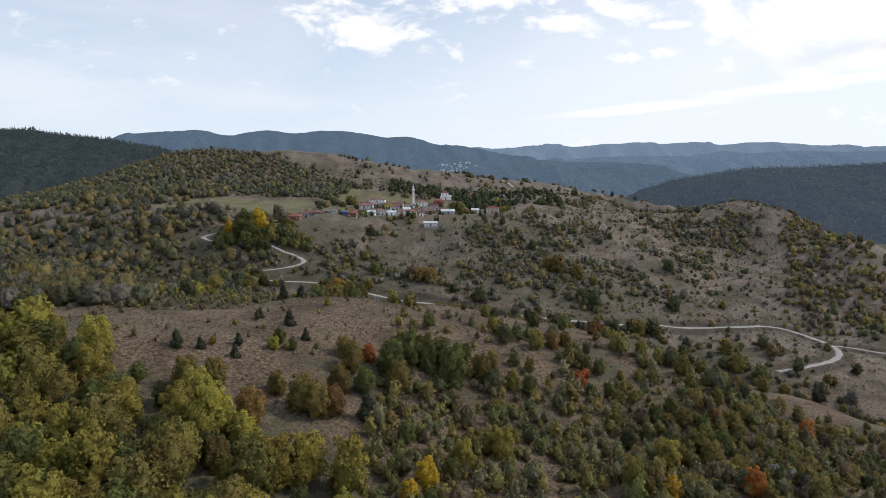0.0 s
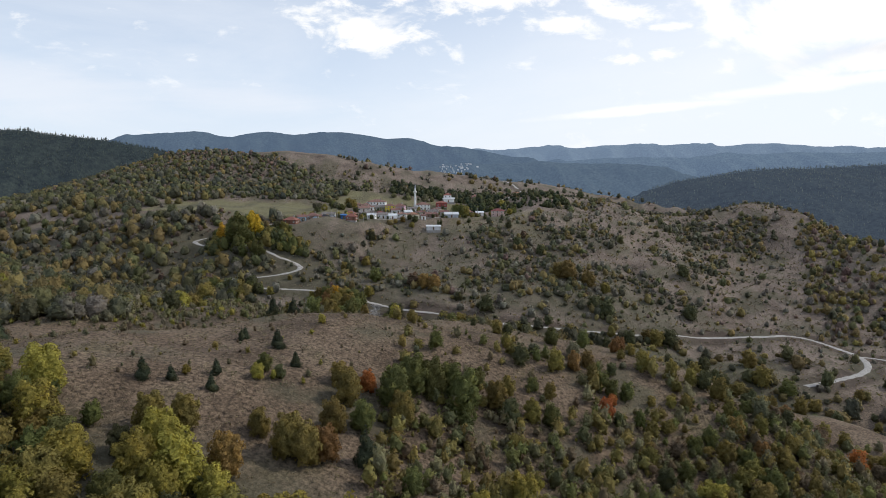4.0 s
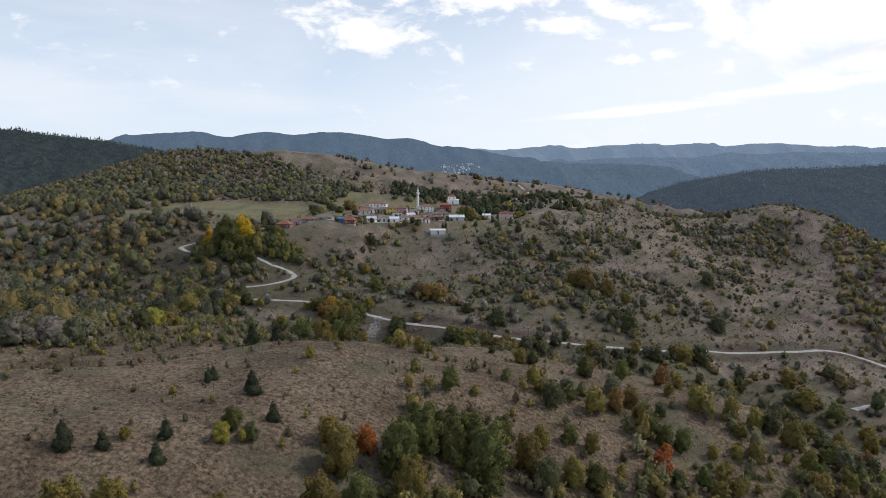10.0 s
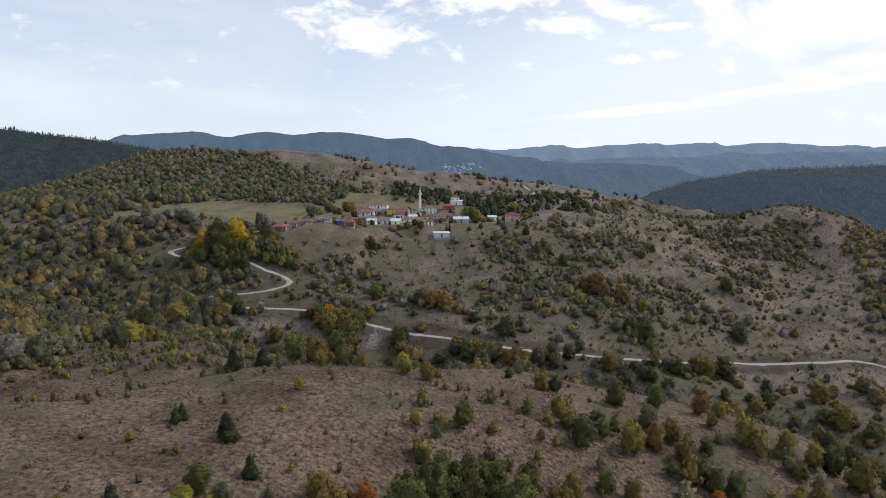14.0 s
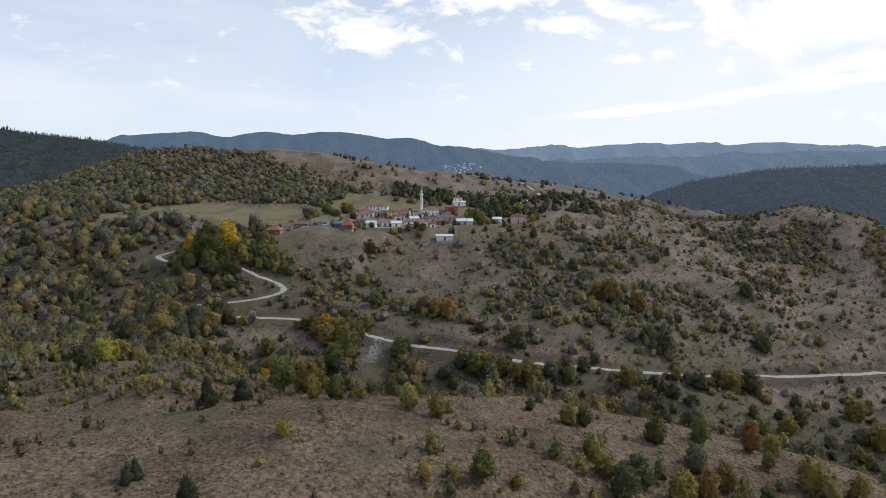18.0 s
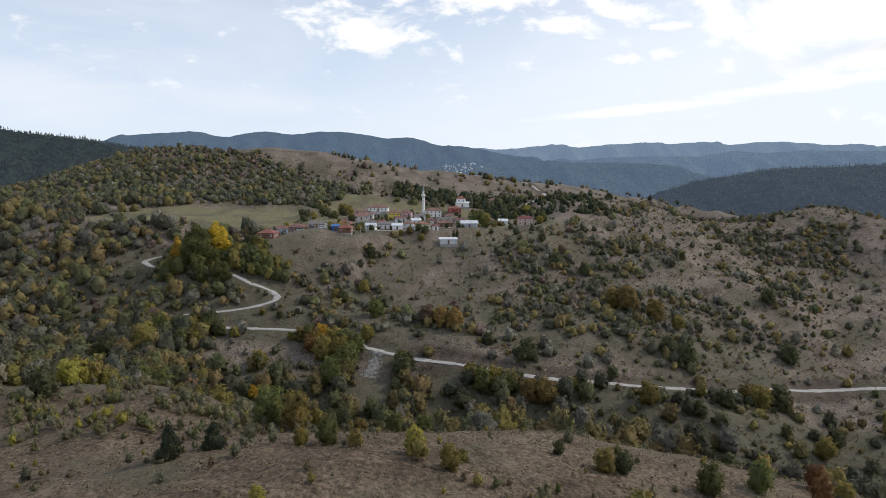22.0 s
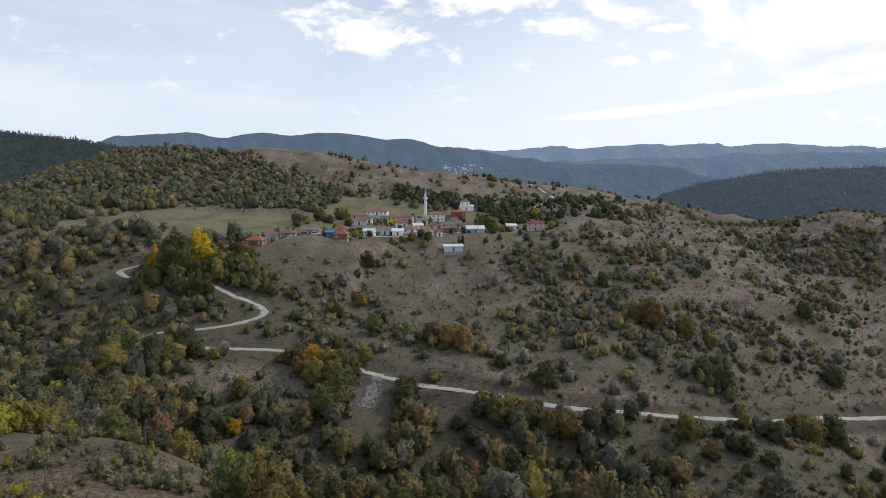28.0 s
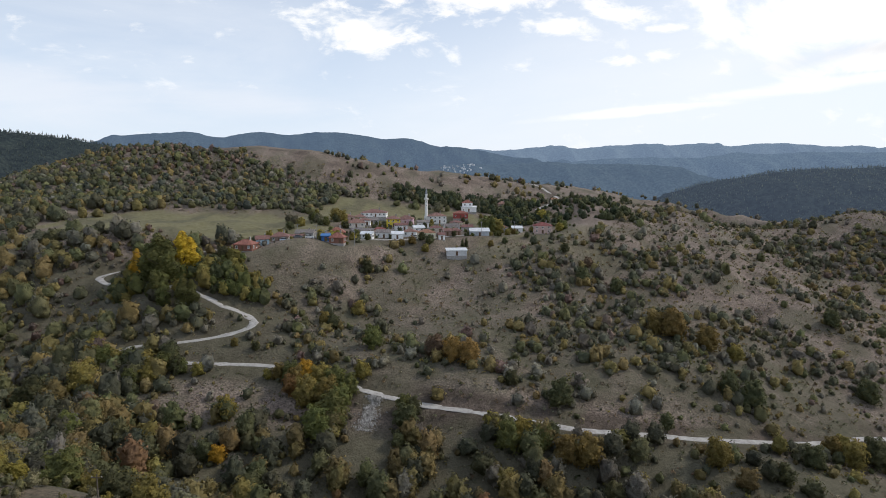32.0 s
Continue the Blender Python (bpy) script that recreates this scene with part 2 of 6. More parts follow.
    h += rise(x, y, 295, 705, 36, 90, 0, 1.9)
    h += rise(x, y, 100, 195, 22, 22, 0, 1.7)
    h += rise(x, y, 25, 120, 36, 90, -0.5, -2.5)
    h += rise(x, y, 115, 465, 36, 90, -0.5, 4.2)
    h += rise(x, y, -260, 630, 38, 38, 0, 2.7)
    h += rise(x, y, -5, 240, 55, 24, -0.5, -1.5)
    h += rise(x, y, -140, 285, 36, 90, 0, 2.5)
    h += rise(x, y, 130, 615, 60, 60, 0, 4.0)
    h += rise(x, y, 280, 645, 90, 36, 0, 1.7)
    h += rise(x, y, -50, 165, 22, 22, 0, -2.4)
    h += rise(x, y, 280, 525, 60, 60, 0, -2.4)
    h += rise(x, y, 280, 765, 55, 24, 0.5, 2.7)
    h += rise(x, y, 85, 315, 55, 24, 0, 2.4)
    h += rise(x, y, 55, 360, 55, 24, -0.5, -2.5)
    h += rise(x, y, -110, 675, 38, 38, 0, -2.1)
    h += rise(x, y, 70, 510, 22, 22, 0, 1.9)
    h += rise(x, y, -20, 225, 22, 22, 0, -2.1)
    h += rise(x, y, 175, 420, 22, 22, 0, 2.8)
    h += rise(x, y, 235, 810, 36, 90, 0, -2.6)
    h += rise(x, y, 100, 315, 55, 24, 0, 1.9)
    h += rise(x, y, 235, 645, 38, 38, 0, -1.1)
    h += rise(x, y, 160, 600, 90, 36, 0, 2.7)
    h += rise(x, y, -50, 210, 22, 22, 0, 1.5)
    h += rise(x, y, -20, 150, 22, 22, 0, 1.3)
    h += rise(x, y, 130, 375, 22, 22, 0, -1.6)
    h += rise(x, y, 130, 480, 36, 90, -0.5, 4.7)
    h += rise(x, y, 100, 540, 36, 90, -0.5, 2.3)
    h += rise(x, y, -140, 345, 22, 22, 0, 2.1)
    h += rise(x, y, 250, 645, 22, 22, 0, -1.0)
    h += rise(x, y, 145, 840, 36, 90, -0.5, -2.0)
    h += rise(x, y, 55, 825, 36, 90, -0.5, 1.7)
    h += rise(x, y, -50, 390, 22, 22, 0, 1.8)
    h += rise(x, y, 220, 630, 38, 38, 0, -1.0)
    h += rise(x, y, 130, 315, 90, 36, 0, 1.8)
    h += rise(x, y, 115, 615, 60, 60, 0, 3.8)
    h += rise(x, y, 70, 315, 22, 22, 0, 2.2)
    h += rise(x, y, -110, 150, 38, 38, 0, 2.8)
    h += rise(x, y, 25, 480, 36, 90, 0, -1.0)
    h += rise(x, y, -80, 360, 55, 24, -0.5, -1.0)
    h += rise(x, y, 295, 705, 90, 36, 0, -0.9)
    h += rise(x, y, -35, 390, 55, 24, 0, 1.6)
    h += rise(x, y, 280, 630, 22, 22, 0, 1.7)
    h += rise(x, y, 310, 585, 55, 24, 0.5, -1.4)
    h += rise(x, y, 160, 585, 36, 90, 0, 3.6)
    h += rise(x, y, 85, 480, 36, 90, 0, 2.5)
    h += rise(x, y, -170, 675, 38, 38, 0, 1.1)
    h += rise(x, y, 100, 165, 36, 90, -0.5, 1.6)
    h += rise(x, y, -69, 254, 12, 16, 0, 4.6)
    h += rise(x, y, -92, 257, 13, 17, 0, -2.7)
    h += rise(x, y, -74, 229, 13, 11, 0, 2.2)
    h += rise(x, y, -50, 197, 12, 12, 0, 1.8)
    h += rise(x, y, -107, 244, 9, 10, 0, 2.2)
    h += rise(x, y, -50, 247, 7, 8, 0, 1.2)
    return h


def gullies(x, y):
    """Runnels that the rain has cut down the hill above the road: 0 between them, 1 at their bottoms."""
    u = x * 0.94 - (y - 400) * 0.34 + 9 * np.sin(y / 31.0) + 5 * np.sin(x / 23.0)
    ridged = (1 - abs(np.sin(u / 19.0 + 0.6 * np.sin(u / 53.0)))) ** 1.6
    k = np.clip((y - 378) / 34, 0, 1) * np.clip((660 - y) / 90, 0, 1) * np.clip((x + 2 - 0.16 * (y - 400)) / 30, 0, 1)
    return ridged * k


def village_edge(x):
    """Where the levelled ground of the village ends and the slope below it begins."""
    return np.interp(x, [-140, -112, -103, -70, -58, -45, -20, 0, 45, 70, 100], [470, 432, 426, 440, 446, 474, 478, 496, 504, 514, 560])


def land(x, y):
    """The height of the bare ground, from landforms and unevenness; far off it runs out to a plain between the mountains."""
    x, y = np.asarray(x, float), np.asarray(y, float)
    far = np.clip((np.hypot(x, y) - 900) / 900, 0, 1)
    h = landforms(x, y) + waves(x, y, 60, 3) * 0.9 + waves(x, y, 13, 5, 3) * 0.22 - gullies(x, y) * 3.4
    # the levelled edge of the village
    edge = village_edge(x)
    shelf = 68.1 - 0.72 * np.maximum(0, edge - y) - 0.6 * np.maximum(0, -110 - x) - 0.5 * np.maximum(0, x - 60)
    lift = np.clip(shelf - h + 1.5, 0, None)
    h = h + np.where(lift < 3, lift * lift / 6, lift - 1.5) * (y > 380) * (y < 620)
    return h * (1 - far) + far * (-45 + 10 * waves(x, y, 900, 9, 2))


# ---- roads ----
def smooth_line(points, step=2.0):
    """An even, rounded line through plan points (Catmull-Rom)."""
    p = np.array(points, float)
    p = np.vstack([2 * p[0] - p[1], p, 2 * p[-1] - p[-2]])
    line = []
    for i in range(1, len(p) - 2):
        n = max(2, int(np.hypot(*(p[i + 1] - p[i])) / step))
        for u in np.arange(n) / n:
            line.append(0.5 * (2 * p[i] + (p[i + 1] - p[i - 1]) * u + (2 * p[i - 1] - 5 * p[i] + 4 * p[i + 1] - p[i + 2]) * u * u
                               + (3 * p[i] - p[i - 1] - 3 * p[i + 1] + p[i + 2]) * u ** 3))
    return np.array(line + [p[-2]])


VALLEY_ROAD = smooth_line([(176, 316), (190, 322), (203, 328.5), (216, 335.5), (227, 346), (232, 359), (227, 371), (217, 381), (204, 383.5), (188, 378.5), (172, 377.5), (152, 374), (136, 367.5), (118, 359.5), (98, 353), (76, 348.5),
                           (56, 345.5), (38, 344), (20, 344), (3, 346), (-14, 349.7), (-30, 353.5), (-42, 357), (-60, 365), (-78, 370.5), (-103, 369), (-120, 370), (-132, 373), (-128, 377.5), (-113, 378.5),
                           (-98, 384), (-89, 391), (-92, 397), (-103, 400), (-130, 409), (-152, 417), (-163, 424), (-166, 429), (-160, 434), (-146, 437), (-125, 444), (-105, 452), (-75, 462), (-45, 476), (-10, 500), (20, 535)])
BRANCH_ROAD = smooth_line([(233, 363), (243, 363.5), (252, 361), (262, 357), (285, 353), (312, 357), (335, 366)])
HILL_ROAD = smooth_line([(50, 600), (70, 640), (83, 700), (80, 730), (73, 770), (62, 800), (40, 840)])


def road_heights(line):
    z = land(line[:, 0], line[:, 1])
    k = np.hanning(23)
    return np.convolve(np.pad(z, 11, mode="edge"), k / k.sum(), mode="valid")


ROADS = [(VALLEY_ROAD, road_heights(VALLEY_ROAD), 1.75), (BRANCH_ROAD, road_heights(BRANCH_ROAD), 1.1), (HILL_ROAD, road_heights(HILL_ROAD), 1.6)]


def near_road(x, y, reach=16.0):
    """For each place: how far the nearest road's middle is, and that road's height and half width."""
    x, y = np.ravel(x), np.ravel(y)
    dist, high, half = np.full(x.shape, 1e3), np.zeros(x.shape), np.full(x.shape, 2.0)
    for line, z, width in ROADS:
        pick = np.flatnonzero((x > line[:, 0].min() - reach) & (x < line[:, 0].max() + reach) & (y > line[:, 1].min() - reach) & (y < line[:, 1].max() + reach))
        for i in range(len(line) - 1):
            a, b = line[i], line[i + 1]
            q = pick[(abs(x[pick] - a[0]) < reach) & (abs(y[pick] - a[1]) < reach)]
            if not len(q):
                continue
            u = np.clip(((x[q] - a[0]) * (b[0] - a[0]) + (y[q] - a[1]) * (b[1] - a[1])) / ((b - a) @ (b - a)), 0, 1)
            d = np.hypot(x[q] - a[0] - u * (b[0] - a[0]), y[q] - a[1] - u * (b[1] - a[1]))
            w = d < dist[q]
            dist[q[w]], high[q[w]], half[q[w]] = d[w], (z[i] + u * (z[i + 1] - z[i]))[w], width
    return dist, high, half


def ground_height(x, y):
    """The land with the roads cut into it as level benches."""
    x, y = np.asarray(x, float), np.asarray(y, float)
    h = np.array(land(x, y)).ravel()
    d, z, half = near_road(x, y)
    k = np.clip((d - half - 0.5) / 2.6, 0, 1)
    k = k * k * (3 - 2 * k)
    return np.where(d < 15, h * k + (z - 0.06) * (1 - k), h).reshape(x.shape)


def grid_mesh(name, xs, ys, z, mat):
    nx, ny = len(xs), len(ys)
    gx, gy = np.meshgrid(xs, ys)
    co = np.stack([gx, gy, z], -1).reshape(-1, 3)
    i = (np.arange(ny - 1)[:, None] * nx + np.arange(nx - 1)[None]).ravel()
    return array_mesh(name, co, np.stack([i, i + 1, i + nx + 1, i + nx], 1), mat, smooth=True)


def array_mesh(name, co, faces, mat, smooth=False, tint=None, lean=None):
    """A mesh from arrays of corners and of faces that all have the same number of corners."""
    me = bpy.data.meshes.new(name)
    n = faces.shape[1]
    me.vertices.add(len(co)), me.loops.add(faces.size), me.polygons.add(len(faces))
    me.vertices.foreach_set("co", np.ascontiguousarray(co, dtype=np.float32).ravel())
    me.loops.foreach_set("vertex_index", np.ascontiguousarray(faces, dtype=np.int32).ravel())
    me.polygons.foreach_set("loop_start", np.arange(0, faces.size, n, dtype=np.int32))
    me.polygons.foreach_set("use_smooth", np.full(len(faces), smooth))
    me.materials.append(mat)
    if tint is not None:
        layer = me.attributes.new("tint", "FLOAT_COLOR", "POINT")
        layer.data.foreach_set("color", np.ascontiguousarray(np.hstack([tint, np.ones((len(tint), 1))]), dtype=np.float32).ravel())
    if lean is not None:
        layer = me.attributes.new("custom_normal", "FLOAT_VECTOR", "POINT")
        layer.data.foreach_set("vector", np.ascontiguousarray(lean, dtype=np.float32).ravel())
    me.update(calc_edges=True)
    return me


def spread(low, high, step, end_low, end_high, growth=1.16):
    """Grid lines: even between low and high, then wider and wider out to the ends."""
    mid = list(np.arange(low, high + step / 2, step))
    up, s = [mid[-1]], step
    while up[-1] < end_high:
        s *= growth
        up.append(up[-1] + s)
    down, s = [mid[0]], step
    while down[-1] > end_low:
        s *= growth
        down.append(down[-1] - s)
    return np.array(down[:0:-1] + mid + up[1:])


def ground_material():
    """Dry brown grass; where the layer "tint" says so greener meadow (red) or dark bare earth (green)."""
    m = material("dry_grass", [(0.066, 0.050, 0.034), (0.117, 0.089, 0.060), (0.156, 0.121, 0.083), (0.116, 0.099, 0.058)], scale=0.06, detail=10, rough=1.0, bump=0.8, bump_scale=1.0, fine=(1.3, 0.8), coords="World", positions=[0.30, 0.44, 0.57, 0.70])
    t = m.node_tree
    bsdf, link = t.nodes["Principled BSDF"], t.links.new
    color = bsdf.inputs["Base Color"].links[0].from_socket
    # ridge soil stays brown; past the ravine distance haze is painted in, pale blue-grey
    where, split, haze_by_y = t.nodes.new("ShaderNodeNewGeometry"), t.nodes.new("ShaderNodeSeparateXYZ"), t.nodes.new("ShaderNodeMapRange")
    haze_by_y.inputs["From Min"].default_value, haze_by_y.inputs["From Max"].default_value = 240, 340
    link(where.outputs["Position"], split.inputs[0]), link(split.outputs["Y"], haze_by_y.inputs["Value"])
    haze_tint = t.nodes.new("ShaderNodeMix")
    haze_tint.data_type = "RGBA"
    haze_tint.inputs[6].default_value, haze_tint.inputs[7].default_value = (1.04, 0.99, 1.0, 1), (1.30, 1.34, 1.60, 1)
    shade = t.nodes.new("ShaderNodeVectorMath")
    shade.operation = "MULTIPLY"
    link(haze_by_y.outputs[0], haze_tint.inputs[0]), link(haze_tint.outputs[2], shade.inputs[1]), link(color, shade.inputs[0])
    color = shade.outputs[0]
    layer = t.nodes.new("ShaderNodeAttribute")
    layer.attribute_name = "tint"
    sep = t.nodes.new("ShaderNodeSeparateColor")
    link(layer.outputs["Color"], sep.inputs[0])
    grain = node(t, "ShaderNodeTexNoise", Scale=0.35, Detail=8, Roughness=0.7)
    geo = t.nodes.new("ShaderNodeNewGeometry")
    link(geo.outputs["Position"], grain.inputs["Vector"])
    for socket, low, high in ((sep.outputs[0], (0.135, 0.125, 0.062), (0.205, 0.188, 0.108)), (sep.outputs[1], (0.042, 0.031, 0.024), (0.088, 0.068, 0.052)), (sep.outputs[2], (0.074, 0.069, 0.044), (0.124, 0.115, 0.077))):
        ramp = t.nodes.new("ShaderNodeValToRGB")
        ramp.color_ramp.elements[0].position, ramp.color_ramp.elements[1].position = 0.35, 0.65
        ramp.color_ramp.elements[0].color, ramp.color_ramp.elements[1].color = (*low, 1), (*high, 1)
        link(grain.outputs["Fac"], ramp.inputs[0])
        mix = t.nodes.new("ShaderNodeMix")
        mix.data_type = "RGBA"
        link(socket, mix.inputs[0]), link(color, mix.inputs[6]), link(ramp.outputs[0], mix.inputs[7])
        color = mix.outputs[2]
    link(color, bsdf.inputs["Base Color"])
    return m


def step(v, a, b):
    k = np.clip((v - a) / (b - a), 0, 1)
    return k * k * (3 - 2 * k)


def in_meadow(x, y):
    """The mown shelf beside and behind the village."""
    edge = 8 * waves(x, y, 40, 31, 3)
    west = step(x + edge, -226, -214) * (1 - step(x + edge, -88, -74)) * step(y + edge, 452 + 0.10 * (x + 230), 458 + 0.10 * (x + 230)) * (1 - step(y + edge, 512 + 0.25 * (x + 230), 520 + 0.25 * (x + 230)))
    back = step(x + edge, -98, -88) * (1 - step(x + edge, 5, 12)) * step(y + edge, 535, 545) * (1 - step(y + 0.4 * edge, 593, 599))
    return np.clip(west + back, 0, 1)


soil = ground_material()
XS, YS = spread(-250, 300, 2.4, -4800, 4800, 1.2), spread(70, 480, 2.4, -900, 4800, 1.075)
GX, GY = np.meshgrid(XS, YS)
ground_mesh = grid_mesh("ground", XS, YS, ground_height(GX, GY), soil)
road_far, _, road_half = near_road(GX, GY)
bare = (1 - step(road_far, road_half + 2.0, road_half + 6.0)) * (0.75 + 0.4 * waves(GX, GY, 9, 37, 2).ravel())
lush = step(waves(GX, GY, 38, 33, 4) + 0.35 * step(GY, 300, 340), 0.35, 0.9) * 0.7
lush = np.maximum(lush, step(GY, 246, 262) * (1 - step(GY, 336, 348)) * (1 - step(GX, 150, 200)) * 0.9)
lush = np.maximum(lush, (1 - step(GX, -120, -100)) * step(GY, 215, 250) * (1 - step(GY, 430, 450)) * 0.8)
lush = np.maximum(lush, step(np.hypot(GX, GY), 900, 1000))
lush = np.maximum(lush, step(GY, 384, 400) * (1 - step(GY, 470, 500)) * (1 - step(GX, 60, 110)) * step(GX, -110, -90) * (0.45 + 0.5 * waves(GX, GY, 26, 35, 4)))
lush = np.maximum(lush, step(GY, 352, 366) * (1 - step(GY, 400, 430)) * (1 - step(GX, 120, 150)) * (0.75 + 0.3 * waves(GX, GY, 18, 36, 3)))
bare = np.maximum(bare, (1 - step(abs(road_far - road_half - 4.0), 1.0, 3.5)) * 0.8)
lush = np.maximum(lush, (1 - step(GX + 0.4 * (GY - 90), -25, 5)) * (1 - step(GY, 112, 130)) * 0.9)
bare = np.maximum(bare, ((1 - step(np.hypot((GX + 82) / 34, (GY - 382) / 15), 0.6, 1.0)) * (0.75 + 0.3 * waves(GX, GY, 9, 42, 3))).ravel())
fresh = step(waves(GX, GY, 16, 38, 3), 0.55, 0.9) * step(GX, 12, 30) * (1 - step(GX, 85, 100)) * step(GY, 165, 175) * (1 - step(GY, 210, 222)) * 0.6
fresh = np.maximum(fresh, step(waves(GX, GY, 20, 39, 3), 0.75, 1.0) * (1 - step(GX, -40, -20)) * step(GY, 140, 150) * (1 - step(GY, 240, 250)) * 0.35)
fresh = np.maximum(fresh, step(GX, -5, 10) * (1 - step(GX, 62, 80)) * step(GY, 462, 474) * (1 - step(GY, 510, 522)) * (0.45 + 0.3 * waves(GX, GY, 14, 40, 3)))
zones = np.stack([np.maximum(in_meadow(GX, GY), fresh).ravel(), np.clip(bare, 0, 1), np.clip(lush.ravel(), 0, 1), np.ones(GX.size)], 1)
zone_layer = ground_mesh.attributes.new("tint", "FLOAT_COLOR", "POINT")
zone_layer.data.foreach_set("color", zones.astype(np.float32).ravel())
ground = new("ground", ground_mesh)
tagged(ground, "dry brown grass hillsides with worn earth and low weeds", "ground", kind="structure")

gravel = material("pale_gravel", [(0.25, 0.24, 0.225), (0.35, 0.335, 0.315), (0.43, 0.415, 0.395)], scale=0.5, rough=0.95, bump=0.05, bump_scale=8, fine=(2.5, 0.2), coords="World")


def road_strip(name, line, z, half, label):
    side = np.gradient(line, axis=0)
    side = np.stack([side[:, 1], -side[:, 0]], 1) / np.hypot(*side.T)[:, None]
    rng = np.random.default_rng(len(line))
    across = np.array([-1.0, -0.93, -0.5, -0.15, 0.15, 0.5, 0.93, 1.0])
    lift = np.array([-0.12, 0.03, 0.02, 0.07, 0.07, 0.02, 0.03, -0.12])
    edge = half * (1 + 0.12 * rng.standard_normal((len(line), 1)))
    co = np.concatenate([line[:, None] + side[:, None] * (across * edge)[..., None], (z[:, None] + lift)[..., None]], -1).reshape(-1, 3)
    n = len(across)
    i = (np.arange(len(line) - 1)[:, None] * n + np.arange(n - 1)[None]).ravel()
    return tagged(new(name, array_mesh(name, co, np.stack([i, i + 1, i + n + 1, i + n], 1), gravel, smooth=True)), label, "road", kind="structure")


road_strip("road_valley", *ROADS[0], "pale grey gravel road winding along the hillside")
road_strip("road_branch", *ROADS[1], "narrow pale gravel track leaving the road bend")
road_strip("road_hill", *ROADS[2], "pale gravel track over the hill behind the village")


# ---- far mountains ----
def range_of_hills(name, mat, y0, depth, crest, label, seed=1, wave=20, foot=-30, nx=330):
    """A wooded range across the view: its crest line in plan places and heights, falling to the front and the back with spurs."""
    xs, k = np.linspace(crest[0][0], crest[-1][0], nx), np.linspace(-1, 1, 40)
    top = np.interp(xs, [c[0] for c in crest], [c[1] for c in crest])
    kern = np.hanning(11)
    top = np.convolve(np.pad(top, 5, mode="edge"), kern / kern.sum(), mode="valid")
    gx, gk = np.meshgrid(xs, k)
    gy = y0 + gk * depth
    fall = abs(gk) ** 1.35
    spur = waves(gx + 0.35 * gy, gy * 0.35, depth * 0.95, seed, 5)
    z = foot + (top - foot) * (1 - fall) + spur * wave * 3.2 * np.sin(np.pi * np.clip(abs(gk), 0, 1)) + waves(gx, gy, 55, seed + 1, 2) * 1.5
    i = (np.arange(len(k) - 1)[:, None] * nx + np.arange(nx - 1)[None]).ravel()
    co = np.stack([gx, gy, z], -1)
    me = array_mesh(name, co.reshape(-1, 3), np.stack([i, i + 1, i + nx + 1, i + nx], 1), mat, smooth=True)
    tagged(new(name, me), label, "mountains", kind="structure")
    return co


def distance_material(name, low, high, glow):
    """Woods seen through miles of air: a plain blue-grey backdrop, its haze put in as emission."""
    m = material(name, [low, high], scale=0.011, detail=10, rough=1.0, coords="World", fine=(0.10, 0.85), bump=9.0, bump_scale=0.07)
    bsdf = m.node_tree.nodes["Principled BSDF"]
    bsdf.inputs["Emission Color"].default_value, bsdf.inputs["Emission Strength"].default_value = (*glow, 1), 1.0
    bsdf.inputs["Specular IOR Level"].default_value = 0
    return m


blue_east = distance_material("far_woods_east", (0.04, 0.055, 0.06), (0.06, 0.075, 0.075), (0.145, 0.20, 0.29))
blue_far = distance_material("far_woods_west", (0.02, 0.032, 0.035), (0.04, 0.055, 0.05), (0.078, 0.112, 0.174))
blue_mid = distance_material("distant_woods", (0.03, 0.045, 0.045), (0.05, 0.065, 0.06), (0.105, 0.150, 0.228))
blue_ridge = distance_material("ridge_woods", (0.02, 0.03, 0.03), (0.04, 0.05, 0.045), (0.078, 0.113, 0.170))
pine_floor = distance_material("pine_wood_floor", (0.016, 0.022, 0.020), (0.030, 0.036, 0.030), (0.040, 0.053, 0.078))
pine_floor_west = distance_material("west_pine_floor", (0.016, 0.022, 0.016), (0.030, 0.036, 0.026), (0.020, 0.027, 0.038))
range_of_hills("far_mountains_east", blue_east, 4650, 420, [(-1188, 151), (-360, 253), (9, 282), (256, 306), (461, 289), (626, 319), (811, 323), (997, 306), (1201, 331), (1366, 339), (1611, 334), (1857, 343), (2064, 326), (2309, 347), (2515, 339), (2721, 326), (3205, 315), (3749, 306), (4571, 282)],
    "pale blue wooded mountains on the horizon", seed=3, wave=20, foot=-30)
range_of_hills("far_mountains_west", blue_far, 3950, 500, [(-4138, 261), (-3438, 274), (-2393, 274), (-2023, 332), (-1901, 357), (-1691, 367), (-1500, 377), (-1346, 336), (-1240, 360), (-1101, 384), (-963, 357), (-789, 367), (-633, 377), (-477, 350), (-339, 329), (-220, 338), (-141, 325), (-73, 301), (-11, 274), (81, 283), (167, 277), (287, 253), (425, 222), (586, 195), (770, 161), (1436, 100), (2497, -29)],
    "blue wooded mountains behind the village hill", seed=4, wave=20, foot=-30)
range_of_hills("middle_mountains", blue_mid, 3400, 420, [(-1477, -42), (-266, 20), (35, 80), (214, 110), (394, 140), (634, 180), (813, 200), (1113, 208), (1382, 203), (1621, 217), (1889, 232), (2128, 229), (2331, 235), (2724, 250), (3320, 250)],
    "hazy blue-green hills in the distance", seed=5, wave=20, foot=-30)
